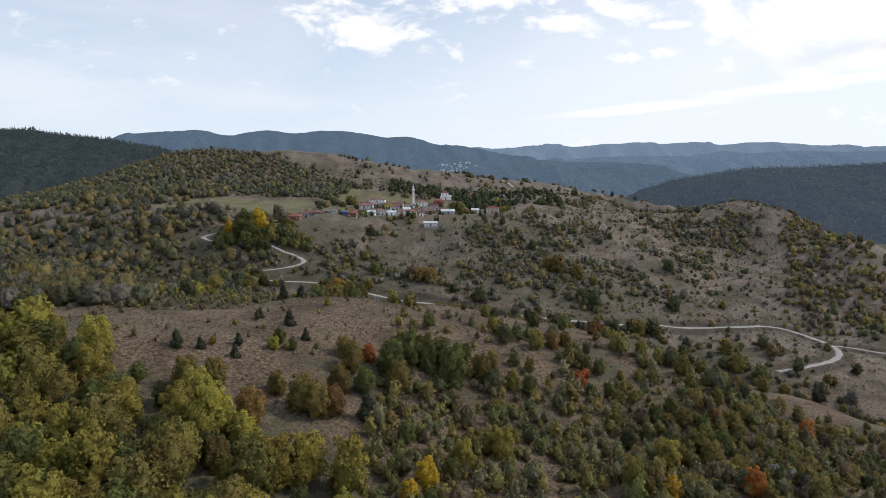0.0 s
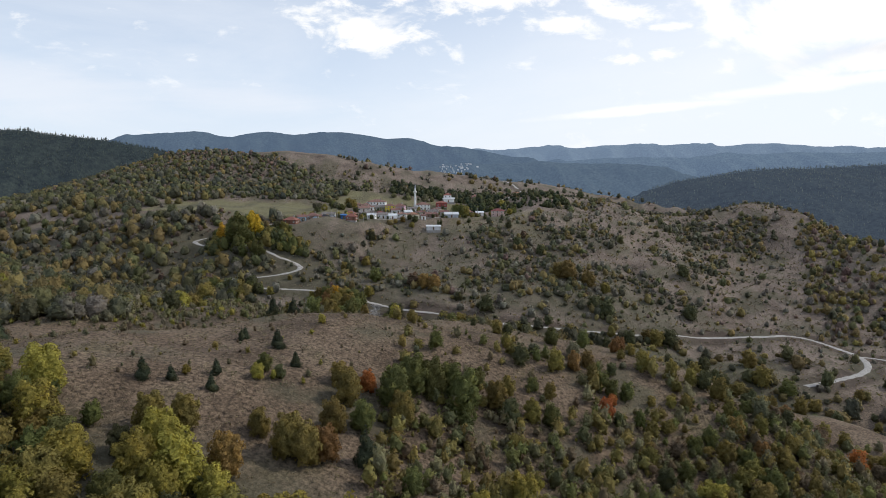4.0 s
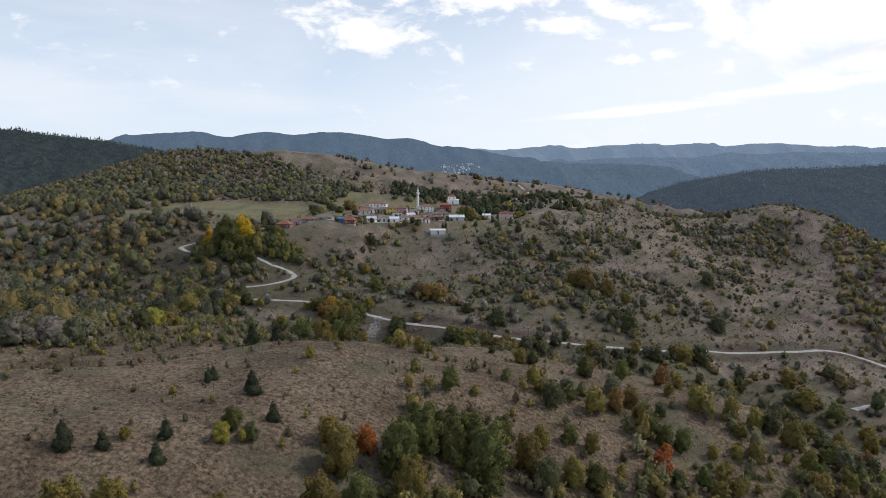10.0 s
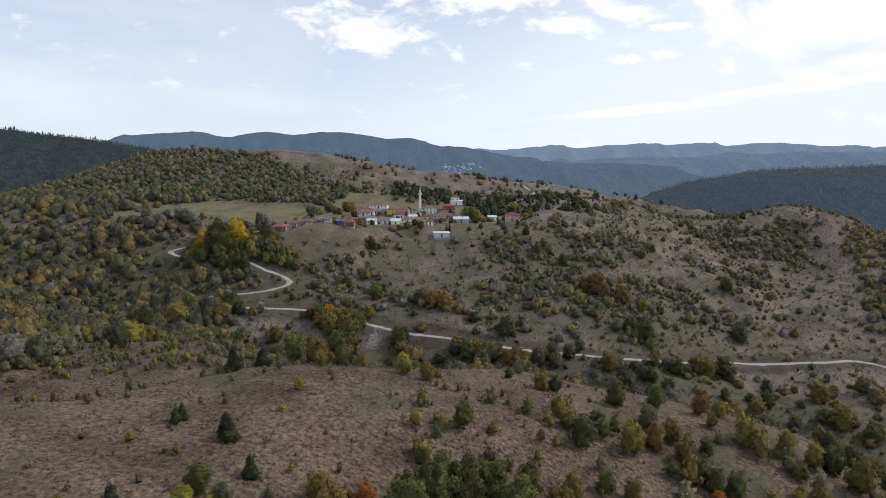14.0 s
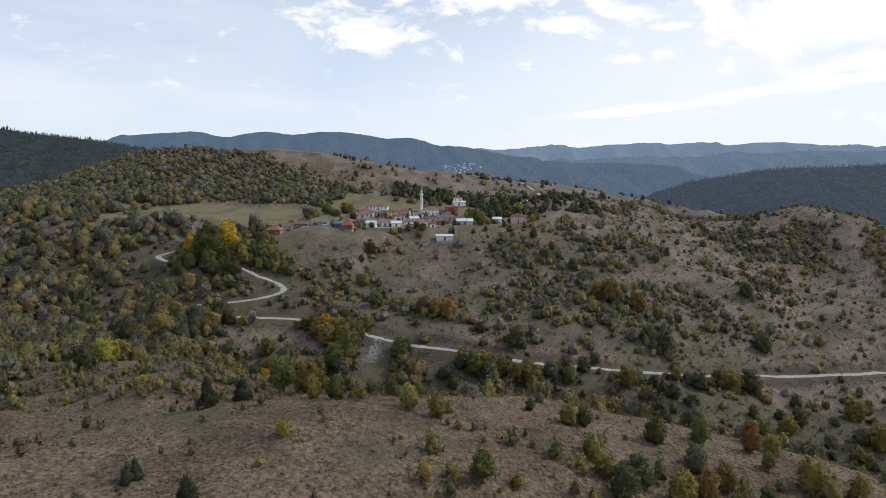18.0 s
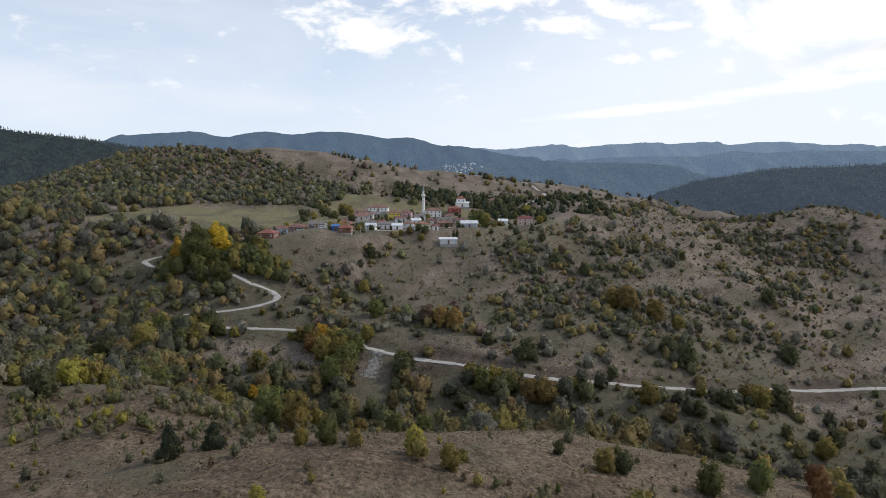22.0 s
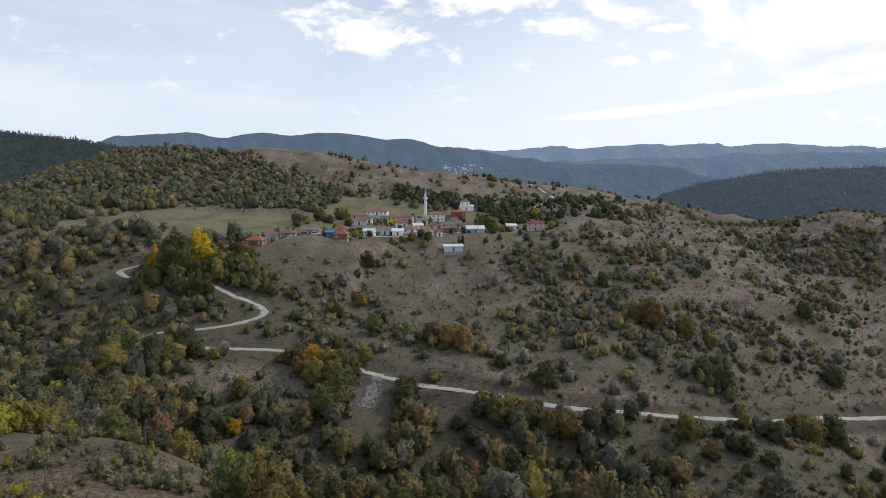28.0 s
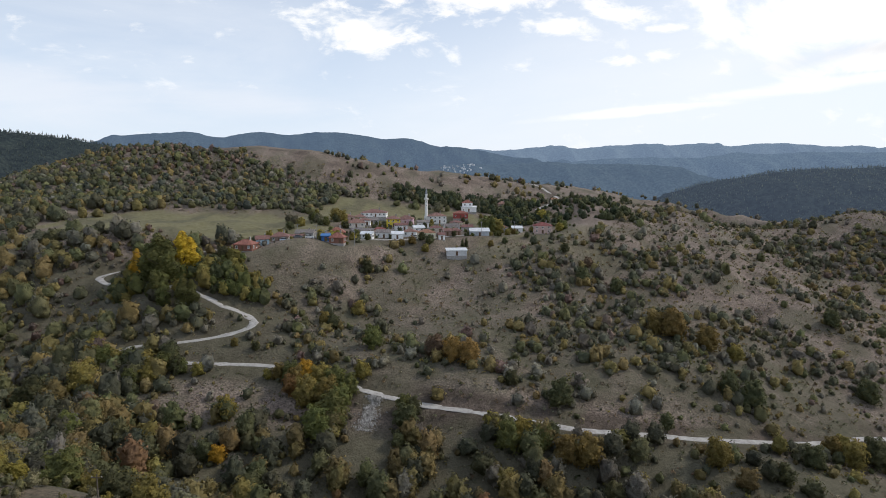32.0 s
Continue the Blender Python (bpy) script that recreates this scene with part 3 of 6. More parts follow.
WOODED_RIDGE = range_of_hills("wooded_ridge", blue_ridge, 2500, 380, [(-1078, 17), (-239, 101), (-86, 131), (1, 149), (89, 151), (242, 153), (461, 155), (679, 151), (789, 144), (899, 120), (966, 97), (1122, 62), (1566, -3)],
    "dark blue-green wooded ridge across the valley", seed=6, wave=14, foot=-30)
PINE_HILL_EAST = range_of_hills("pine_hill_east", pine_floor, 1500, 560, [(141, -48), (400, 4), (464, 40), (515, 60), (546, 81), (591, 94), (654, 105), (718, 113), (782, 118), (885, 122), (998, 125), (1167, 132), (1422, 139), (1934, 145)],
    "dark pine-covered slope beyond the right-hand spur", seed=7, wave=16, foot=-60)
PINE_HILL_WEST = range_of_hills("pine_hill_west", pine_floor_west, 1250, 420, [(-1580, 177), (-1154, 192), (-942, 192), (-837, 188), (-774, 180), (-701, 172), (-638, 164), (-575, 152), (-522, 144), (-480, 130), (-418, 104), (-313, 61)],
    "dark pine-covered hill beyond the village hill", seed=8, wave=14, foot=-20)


# ---- trees ----
def leaf_cards(rng, lobes, count, size):
    """Leaf clumps: small pointed blades spread over the skin of a few round lobes (x, y, z, r, squash)."""
    lobes = np.array(lobes, float)
    which = rng.choice(len(lobes), count, p=lobes[:, 3] ** 2 / (lobes[:, 3] ** 2).sum())
    d = rng.standard_normal((count, 3))
    d /= np.linalg.norm(d, axis=1)[:, None]
    d[:, 2] = np.where(d[:, 2] < -0.45, -d[:, 2], d[:, 2])
    L = lobes[which]
    at = L[:, :3] + d * (L[:, 3] * rng.uniform(0.78, 1.14, count))[:, None] * np.stack([np.ones(count), np.ones(count), L[:, 4]], 1)
    out = d + rng.standard_normal((count, 3)) * 0.38
    out /= np.linalg.norm(out, axis=1)[:, None]
    side = np.cross(out, rng.standard_normal((count, 3)))
    side /= np.linalg.norm(side, axis=1)[:, None]
    other = np.cross(out, side)
    s = size * rng.uniform(0.6, 1.4, (count, 1))
    corners = np.stack([at - side * s - other * s * 0.6, at + side * s * 1.05 - other * s * 0.7, at + other * s * 1.1 + side * s * rng.uniform(-0.5, 0.5, (count, 1)) - out * s * 0.3], 1)
    mid = lobes[:, :3].mean(0)
    round_off = at - mid
    lean = d * 0.6 + 0.5 * round_off / np.linalg.norm(round_off, axis=1)[:, None] + rng.standard_normal((count, 3)) * 0.30 + (0, 0, 0.15)
    return corners.reshape(-1, 3), np.arange(count * 3).reshape(-1, 3), np.repeat(lean / np.linalg.norm(lean, axis=1)[:, None], 3, axis=0)


def core(rng, lobes, shrink=0.9, rings=6, around=9):
    """The dense inside of a crown: one closed skin over all the round lobes, with a dimple where two lobes meet."""
    L = np.array(lobes, float)
    mid = (L[:, :3] * L[:, 3:4]).sum(0) / L[:, 3].sum()
    u, v = np.meshgrid(np.arange(around) * 2 * np.pi / around, np.linspace(0.1, np.pi - 0.1, rings))
    u = u + (np.arange(rings) % 2 * np.pi / around)[:, None]
    d = np.stack([np.cos(u) * np.sin(v), np.sin(u) * np.sin(v), np.cos(v)], -1).reshape(-1, 3)
    at = L[None, :, :3] - mid
    along = (at * d[:, None]).sum(-1)
    inside = along ** 2 - (at ** 2).sum(-1) + L[None, :, 3] ** 2
    out = np.where(inside > 0, along + np.sqrt(np.maximum(inside, 0)), 0.45 * L[None, :, 3])
    which = out.argmax(1)
    co = mid + d * (out.max(1) * shrink * rng.uniform(0.86, 1.10, len(d)))[:, None]
    lean = (co - L[which, :3]) / L[which, 3:4] * 0.6 + d * 0.5 + rng.standard_normal(d.shape) * 0.30
    i = (np.arange(rings - 1)[:, None] * around + np.arange(around)[None]).ravel()
    j = (np.arange(rings - 1)[:, None] * around + (np.arange(around)[None] + 1) % around).ravel()
    return co, np.vstack([np.stack([i, j + around, j], 1), np.stack([i, i + around, j + around], 1)]), lean / np.linalg.norm(lean, axis=1)[:, None]


def crown_arrays(seed, lobes, cards, size, shrink=0.9, rings=6, around=9):
    rng = np.random.default_rng(seed)
    a, fa, na = core(rng, lobes, shrink, rings, around)
    b, fb, nb = leaf_cards(rng, lobes, cards, size)
    return np.vstack([a, b]), np.vstack([fa, fb + len(a)]), np.vstack([na, nb])


def lobes_egg(seed, n, width, height, foot=0.05, lump=0.42):
    """An egg-shaped crown, widest below its middle and closed down to the ground: two inner lobes and n smaller ones in a spiral over the skin."""
    rng = np.random.default_rng(seed)
    out = [(0, 0, foot + 0.36 * height, width * 0.74, 1.05), (0, 0, foot + 0.63 * height, width * 0.56, 1.1)]
    for k in range(n):
        u = 0.06 + 0.86 * (k + rng.uniform(0.1, 0.9)) / n
        skin = width * math.sqrt(max(0.03, 1 - ((u - 0.36) / 0.66) ** 2))
        r = width * lump * rng.uniform(0.75, 1.2) * (1 - 0.35 * u)
        a, q = k * 2.4 + rng.uniform(-0.5, 0.5), max(0.0, skin - r * 0.85) * rng.uniform(0.85, 1.12)
        out.append((q * math.cos(a), q * math.sin(a), foot + max(u * height, r * 0.5), r, 1.0))
    return out


def lobes_cone(seed, height, width, foot=0.4, tiers=7):
    rng = np.random.default_rng(seed)
    out = []
    for k in range(tiers):
        u = k / (tiers - 1)
        r = width * (1 - u) ** 0.8 * 0.62 + 0.16
        for j in range(3 if u < 0.7 else 1):
            a, q = rng.uniform(0, 6.28), (width * (1 - u) * 0.42 if u < 0.7 else 0)
            out.append((q * math.cos(a), q * math.sin(a), foot + u * (height - foot - 0.2), r * rng.uniform(0.8, 1.1), 0.75))
    return out


# crowns at true size: broad trees, tall trees, pines, bushes, and lighter ones for the woods farther off
BROAD = [crown_arrays(s, lobes_egg(s, 20, 1.95, 4.4, 0.05, 0.36), 4800, 0.10, 0.82, 14, 20) for s in (1, 2, 3, 4, 5)]
LIGHT = [crown_arrays(s, lobes_egg(s, 16, 1.95, 4.4, 0.05, 0.38), 1900, 0.125, 0.82, 10, 14) for s in (1, 2, 3, 4, 5)]
TALL = [crown_arrays(s, [(0, 0, 1.6, 1.0, 1.1), (0.35, 0.2, 2.6, 0.95, 1.2), (-0.35, 0.1, 3.1, 0.85, 1.2), (0.1, -0.3, 3.9, 0.85, 1.3), (-0.15, 0.15, 4.9, 0.75, 1.3), (0.1, 0, 5.8, 0.5, 1.4), (0, 0, 6.5, 0.3, 1.4)], 2400, 0.12, 0.85, 14, 12) for s in (11, 12)]
PINE = [crown_arrays(s, lobes_cone(s, 5.2, 1.9), 2600, 0.115, 0.8, 12, 12) for s in (21, 22)]
BUSH = [crown_arrays(s, lobes_egg(s, 7, 0.84, 1.95, 0.0, 0.46), 100, 0.125, 0.80, 5, 7) for s in (31, 32, 33, 34, 35)]
WOOD = [crown_arrays(s, lobes_egg(s, 15, 2.0, 4.0, 0.05, 0.38), 330, 0.17, 0.86, 9, 13) for s in (41, 42, 43, 44, 45)]
NEAR_WOOD = [crown_arrays(s, lobes_egg(s, 16, 1.95, 4.3, 0.05, 0.38), 1100, 0.135, 0.82, 11, 15) for s in (46, 47, 48, 49)]
FAR_BUSH = [crown_arrays(s, lobes_egg(s, 7, 1.15, 1.75, -0.1, 0.44), 56, 0.165, 0.84, 5, 8) for s in (51, 52, 53, 54, 55, 56)]
LOW_BUSH = [crown_arrays(s, lobes_egg(s, 4, 1.05, 1.4, -0.1, 0.5), 22, 0.22, 0.85, 4, 6) for s in (57, 58, 59)]
FAR_WOOD = [crown_arrays(s, lobes_egg(s, 11, 2.0, 3.5, -0.1, 0.38), 100, 0.23, 0.88, 7, 10) for s in (61, 62, 63, 64)]
HILL_WOOD = [crown_arrays(s, lobes_egg(s, 8, 2.0, 3.2, -0.1, 0.42), 34, 0.28, 0.9, 6, 8) for s in (65, 66, 67, 68)]
SPIRE = [crown_arrays(s, [(0, 0, 3.0, 2.1, 1.3), (0.2, 0, 7.0, 1.1, 1.9)], 6, 0.9, 0.85, 3, 4) for s in (71, 72, 73)]
WEED = [leaf_cards(np.random.default_rng(s), [(0, 0, 0.35, 0.5, 0.9)], 9, 0.22) for s in (91, 92, 93, 94)]
TUFT = [leaf_cards(np.random.default_rng(s), [(0, 0, 0.15, 0.32, 0.9)], 9, 0.075) for s in (81, 82, 83)]


def leafy(name, tint=True, colour=None):
    """Leaves: a little light passes through them."""
    base = [(1.05, 1.10, 1.08), (1.27, 1.32, 1.25), (1.50, 1.48, 1.22)] if tint else [tuple(1.05 * v for v in colour), tuple(1.42 * v for v in colour), (colour[0] * 1.78 + 0.01, colour[1] * 1.68, colour[2] * 1.30)]
    m = material(name, base, scale=0.55, detail=7, rough=0.8, bump=0.6, bump_scale=2.4, fine=(4.6, 0.45), coords="World", tint=tint, vary=0.0 if tint else 0.22)
    t = m.node_tree
    bsdf, link = t.nodes["Principled BSDF"], t.links.new
    thin, both = t.nodes.new("ShaderNodeBsdfTranslucent"), t.nodes.new("ShaderNodeMixShader")
    both.inputs[0].default_value = 0.34
    link(bsdf.inputs["Base Color"].links[0].from_socket, thin.inputs["Color"])
    link(bsdf.outputs[0], both.inputs[1]), link(thin.outputs[0], both.inputs[2])
    link(both.outputs[0], t.nodes["Material Output"].inputs["Surface"])
    return m


leaf = leafy("leaves")
COLOURS = {"olive": (0.170, 0.138, 0.042), "green": (0.102, 0.108, 0.036), "gold": (0.40, 0.26, 0.03), "rust": (0.30, 0.105, 0.035), "grey": (0.140, 0.135, 0.085),
           "dark": (0.076, 0.080, 0.038), "brown": (0.150, 0.108, 0.070), "pine": (0.044, 0.055, 0.032), "lime": (0.235, 0.200, 0.046), "oliveg": (0.185, 0.142, 0.046), "rusto": (0.20, 0.12, 0.045)}
OLIVE, GREEN, GOLD, RUST, GREY, DARK, BROWN, PINEGREEN, LIME, AMBER = (COLOURS[k] for k in ("olive", "green", "gold", "rust", "grey", "dark", "brown", "pine", "lime", "oliveg"))


def scatter(name, crowns, x, y, size, tints, label, category, seed=0, sink=0.1, z=None, mat=None):
    """Many plants as one mesh: each a turned and scaled copy of a crown, with its own leaf colour."""
    rng = np.random.default_rng(seed)
    x, y, size = np.asarray(x), np.asarray(y), np.asarray(size)
    z = ground_height(x, y) if z is None else z
    cos, faces, cols, leans, base = [], [], [], [], 0
    which = rng.integers(0, len(crowns), len(x))
    turn = rng.uniform(0, 6.28, len(x))
    tall = size * rng.uniform(0.7, 1.3, len(x))
    for k, (co, fa, no) in enumerate(crowns):
        q = np.flatnonzero(which == k)
        if not len(q):
            continue
        c, s = np.cos(turn[q])[:, None], np.sin(turn[q])[:, None]
        px = (co[:, 0] * c - co[:, 1] * s) * size[q][:, None] + x[q][:, None]
        py = (co[:, 0] * s + co[:, 1] * c) * size[q][:, None] + y[q][:, None]
        pz = co[:, 2] * tall[q][:, None] + (z[q] - sink * size[q])[:, None]
        cos.append(np.stack([px, py, pz], -1).reshape(-1, 3))
        faces.append((fa[None] + (np.arange(len(q)) * len(co))[:, None, None]).reshape(-1, 3) + base)
        cols.append(np.repeat(tints[q], len(co), axis=0))
        leans.append(np.stack([no[:, 0] * c - no[:, 1] * s, no[:, 0] * s + no[:, 1] * c, no[:, 2] + 0 * c], -1).reshape(-1, 3))
        base += len(q) * len(co)
    ob = new(name, array_mesh(name, np.vstack(cos), np.vstack(faces), mat or leaf, smooth=True, tint=np.vstack(cols), lean=np.vstack(leans)))
    return tagged(ob, label, category, kind="stuff")


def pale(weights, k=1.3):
    """The same colours paler and bluer: distance haze mixed in from the ravine on."""
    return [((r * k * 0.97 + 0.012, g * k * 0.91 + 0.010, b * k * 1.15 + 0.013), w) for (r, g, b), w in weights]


def mixed(rng, n, weights):
    """A leaf colour for each of n plants, drawn from the weighted autumn colours and varied a little."""
    p = np.array([w for _, w in weights], float)
    base = np.array([c for c, _ in weights])[rng.choice(len(weights), n, p=p / p.sum())]
    return base * rng.uniform(0.76, 1.24, (n, 1)) * rng.uniform(0.95, 1.05, (n, 3))


def throw(rng, n, x0, x1, y0, y1, want):
    """Up to n random places in a stretch of the plan, kept by the chance want(x, y), clear of the roads."""
    x, y = rng.uniform(x0, x1, n), rng.uniform(y0, y1, n)
    keep = rng.uniform(0, 1, n) < want(x, y)
    x, y = x[keep], y[keep]
    d, _, half = near_road(x, y)
    keep = (d > half + 1.8) & ~((abs(x + 39) < 6.5 - 0.12 * (y - 340)) & (y > 326) & (y < 358))
    return x[keep], y[keep]


def woods(name, seed, n, x0, x1, y0, y1, want, crowns, size, colours, label, category="trees", uneven=0.35):
    rng = np.random.default_rng(seed)
    x, y = throw(rng, n, x0, x1, y0, y1, want)
    s = size * np.exp(uneven * np.clip(rng.normal(0, 1, len(x)), -1.8, 1.6))
    return scatter(name, crowns, x, y, s, mixed(rng, len(x), colours), label, category, seed)


# ---- single trees ----
bark = material("bark", [(0.05, 0.04, 0.032), (0.11, 0.09, 0.07)], scale=3.0, rough=0.95, bump=0.03, bump_scale=20, coords="Object")


def trunk_mesh(seed, height, radius, limbs):
    """A tapered, slightly bent trunk with limbs that reach into the crown."""
    rng = np.random.default_rng(seed)
    bm = bmesh.new()

    def stem(path, r0, r1, sides=6):
        rings = []
        for i, p in enumerate(path):
            r = r0 + (r1 - r0) * i / (len(path) - 1)
            rings.append([bm.verts.new((p[0] + r * math.cos(6.283 * k / sides), p[1] + r * math.sin(6.283 * k / sides), p[2])) for k in range(sides)])
        for a, b in zip(rings, rings[1:]):
            for k in range(sides):
                bm.faces.new((a[k], a[(k + 1) % sides], b[(k + 1) % sides], b[k]))
        bm.faces.new(rings[-1])

    bend = rng.uniform(-0.25, 0.25, 2)
    spine = [(bend[0] * u * u, bend[1] * u * u, -0.4 + (height + 0.4) * u) for u in (0, 0.25, 0.5, 0.75, 1)]
    stem(spine, radius, radius * 0.35)
    for k in range(limbs):
        a, u = k * 2.4 + rng.uniform(0, 0.5), rng.uniform(0.35, 0.75)
        p = (bend[0] * u * u, bend[1] * u * u, -0.4 + (height + 0.4) * u)
        reach = height * rng.uniform(0.25, 0.4)
        stem([p, (p[0] + reach * 0.5 * math.cos(a), p[1] + reach * 0.5 * math.sin(a), p[2] + reach * 0.4), (p[0] + reach * math.cos(a), p[1] + reach * math.sin(a), p[2] + reach * 0.7)], radius * 0.45, radius * 0.15, 5)
    me = bpy.data.meshes.new("trunk")
    bm.to_mesh(me), bm.free()
    me.materials.append(bark)
    return me


TREE_KINDS = {"mid": (NEAR_WOOD, 4.75, [trunk_mesh(5, 2.6, 0.17, 4), trunk_mesh(6, 2.5, 0.19, 3)]), "light": (LIGHT, 4.75, [trunk_mesh(5, 2.6, 0.17, 4), trunk_mesh(6, 2.5, 0.19, 3)]), "broad": (BROAD, 4.75, [trunk_mesh(5, 2.9, 0.17, 5), trunk_mesh(6, 2.8, 0.19, 4)]), "tall": (TALL, 7.0, [trunk_mesh(7, 5.6, 0.2, 5)]), "pine": (PINE, 5.2, [trunk_mesh(8, 4.6, 0.13, 3)])}
LABELS = {"olive": "olive-green leafy tree on the dry slope", "green": "dense green deciduous tree on the slope", "gold": "bright golden-yellow autumn tree on the slope", "rust": "rust-orange autumn tree among green ones", "grey": "grey-green bushy tree on dry grass",
          "dark": "dark green bushy tree on the slope", "brown": "brown half-bare autumn tree", "pine": "dark green young pine in dry grass", "lime": "yellow-green leafy small tree", "oliveg": "golden-olive tree turning for autumn", "rusto": "brown-orange oak turning for autumn"}
crown_data = {}


def crown_mesh(kind, colour, variant):
    key = (kind, colour, variant)
    if key not in crown_data:
        co, fa, no = TREE_KINDS[kind][0][variant]
        name = "leaves_" + colour
        mat = bpy.data.materials.get(name) or leafy(name, False, COLOURS[colour])
        crown_data[key] = array_mesh("crown", co, fa, mat, smooth=True, lean=no)
    return crown_data[key]


tree_count = 0


def tree(x, y, height, colour, kind="broad", group="trees on the near slopes", wide=1.0, label=""):
    """One tree: a trunk and a crown, standing on the ground."""
    global tree_count
    tree_count += 1
    rng = np.random.default_rng(tree_count)
    if kind == "broad" and y > 168:
        kind = "mid" if height > 6.5 and y < 300 else "light"
    crowns, full, trunks = TREE_KINDS[kind]
    s = height / full
    base = new("pine_tree" if kind == "pine" else "poplar_tree" if kind == "tall" else "tree")
    base.matrix_world = Matrix.Translation((x, y, float(ground_height(x, y)))) @ Matrix.Rotation(rng.uniform(0, 6.28), 4, "Z") @ Matrix.Translation((0, 0, -0.06 * height)) @ Matrix.Diagonal((s * wide, s * wide, s, 1))
    for name, me in (("trunk", trunks[tree_count % len(trunks)]), ("crown", crown_mesh(kind, colour, int(rng.integers(len(crowns)))))):
        new(name, me).parent = base
    return tagged(base, label or LABELS[colour], "tree", group)


RIDGE_TREES = [
    ("pine", [(-50.8, 169.5, 3.1), (-40.9, 162.1, 5.0), (-59.6, 135.6, 4.5), (-54.8, 136.9, 3.4), (-47.9, 142, 3.7), (-34.8, 153.8, 3.6), (-124.3, 185, 10.0), (-47, 136.6, 3.6), (-16.2, 128.2, 7.7), (-51, 195.4, 6.0), (-46.1, 199.1, 5.4), (-51.3, 168.4, 3.2)]),
    ("dark", [(-83.8, 326.6, 6.9), (-36.6, 146.9, 3.4), (80.5, 327.6, 7.0), (45.6, 192, 4.3), (18.8, 185.6, 7.3), (17.9, 209.6, 4.6), (130, 326.9, 8.3), (73.1, 194.2, 7.0), (83.7, 204.9, 5.9), (98, 215.3, 5.0), (119.9, 347.4, 11.1), (7.3, 211.3, 2.9), (-54.3, 116.3, 5.7), (-102.6, 246.8, 8.8), (13.3, 158.7, 6.9), (86.4, 217.2, 5.4), (47.8, 152.5, 6.6), (221.4, 321.8, 7.0)]),
    ("lime", [(-16.5, 202, 5.5), (-40.4, 144.4, 3.8), (-53.2, 140.2, 2.2), (-34, 179.8, 2.9), (16.1, 193.7, 3.5), (12.6, 129.4, 8.9), (4.3, 120.6, 7.1), (53.8, 141.6, 9.6), (-34, 202.6, 3.1), (16.4, 190.7, 3.5), (53.1, 139.1, 7.5)]),
    ("olive", [(-11.2, 197.3, 4.5), (56.6, 198, 7.5), (14.3, 208.4, 5.0), (28.7, 186.9, 7.5), (64.4, 196.8, 6.8), (69.5, 195, 6.0), (109.7, 224.5, 5.6), (25, 173.3, 5.3), (13.9, 169.9, 5.7), (59.1, 181.9, 3.9), (64, 333.1, 7.7), (108.2, 350.6, 7.6), (-29.4, 125.4, 9.5), (-35.6, 128.7, 5.9), (40.6, 125.3, 7.9), (122.9, 186.9, 7.7), (-52.5, 122.9, 7.9), (-47.4, 124.8, 7.2), (122.3, 320, 9.1), (-22.2, 146.9, 8.7), (-10.8, 146.6, 8.6), (10.5, 163.1, 7.8), (18.9, 161.9, 6.3), (-23.5, 136, 8.1)]),
    ("olive", [(150.8, 310.7, 11.3), (121.4, 227.3, 7.8), (115, 203.8, 6.5), (119.9, 201.5, 5.9), (66.7, 164.5, 6.5), (196, 306.1, 6.5), (83.2, 156.4, 5.2), (86.8, 172, 5.4), (79.8, 161.1, 5.8), (59.1, 146.3, 5.9), (66.3, 147.8, 6.1), (63.2, 181.8, 5.4)]),
    ("green", [(-40, 148.4, 4.5), (-13.1, 155.7, 7.7), (-9, 157.4, 10.5), (-11.2, 167.5, 3.4), (30.9, 206.4, 6.5), (41.9, 211.8, 6.5), (40.7, 184.1, 6.7), (43.2, 182.3, 5.9), (47.3, 182.1, 6.0), (20.6, 174, 4.6), (6.2, 168.4, 6.2), (-0.3, 162.9, 8.7), (-18.2, 139.6, 7.6), (-7.4, 122.4, 6.1), (1.8, 112.7, 5.7), (-30.3, 204.1, 5.4), (20.7, 189.3, 3.4), (-13, 151.6, 10.7), (-4.8, 159.7, 10.2), (2.5, 157.8, 11.9), (23.6, 162.5, 6.6), (161, 305.1, 9.7), (64.6, 169.3, 6.2), (71, 162.4, 5.9)]),
    ("green", [(59.5, 166, 5.8), (53.8, 156.1, 6.1), (72.5, 154.2, 7.1)]),
    ("oliveg", [(-24.9, 152, 6.0), (57.4, 213.5, 4.9), (39.2, 194.5, 6.0), (155.7, 332.5, 10.5), (53.6, 181.1, 3.4), (-26.4, 124.7, 8.6), (-25.4, 200.5, 3.4), (89.6, 193.3, 6.6), (168.9, 296.2, 7.7), (94.1, 171.3, 5.1), (70.8, 141.8, 6.0), (93.7, 158.8, 5.3)]),
    ("rust", [(-18.9, 153.7, 5.6), (42.4, 178.7, 3.6), (113.3, 185.5, 8.3), (69.6, 131, 7.5), (39.3, 172.5, 6.5), (-18.6, 104.3, 3.8)]),
    ("gold", [(-5.9, 105, 4.9), (-3, 109.5, 6.6), (48.2, 123, 6.1)]),
    ("grey", [(36.4, 200.8, 4.9), (93.5, 341.2, 7.3), (-45.1, 212.2, 3.2), (36, 198.1, 5.9), (10.6, 219.5, 2.7), (134, 312.9, 7.0)]),
    ("rusto", [(55.3, 218.2, 5.9), (34.3, 190.1, 6.9), (-23.2, 126.8, 7.6), (-37.5, 116.9, 8.5), (51.7, 210.6, 5.6), (99, 197.4, 6.7), (76, 165.9, 6.0), (73.1, 173.7, 6.9)]),
]
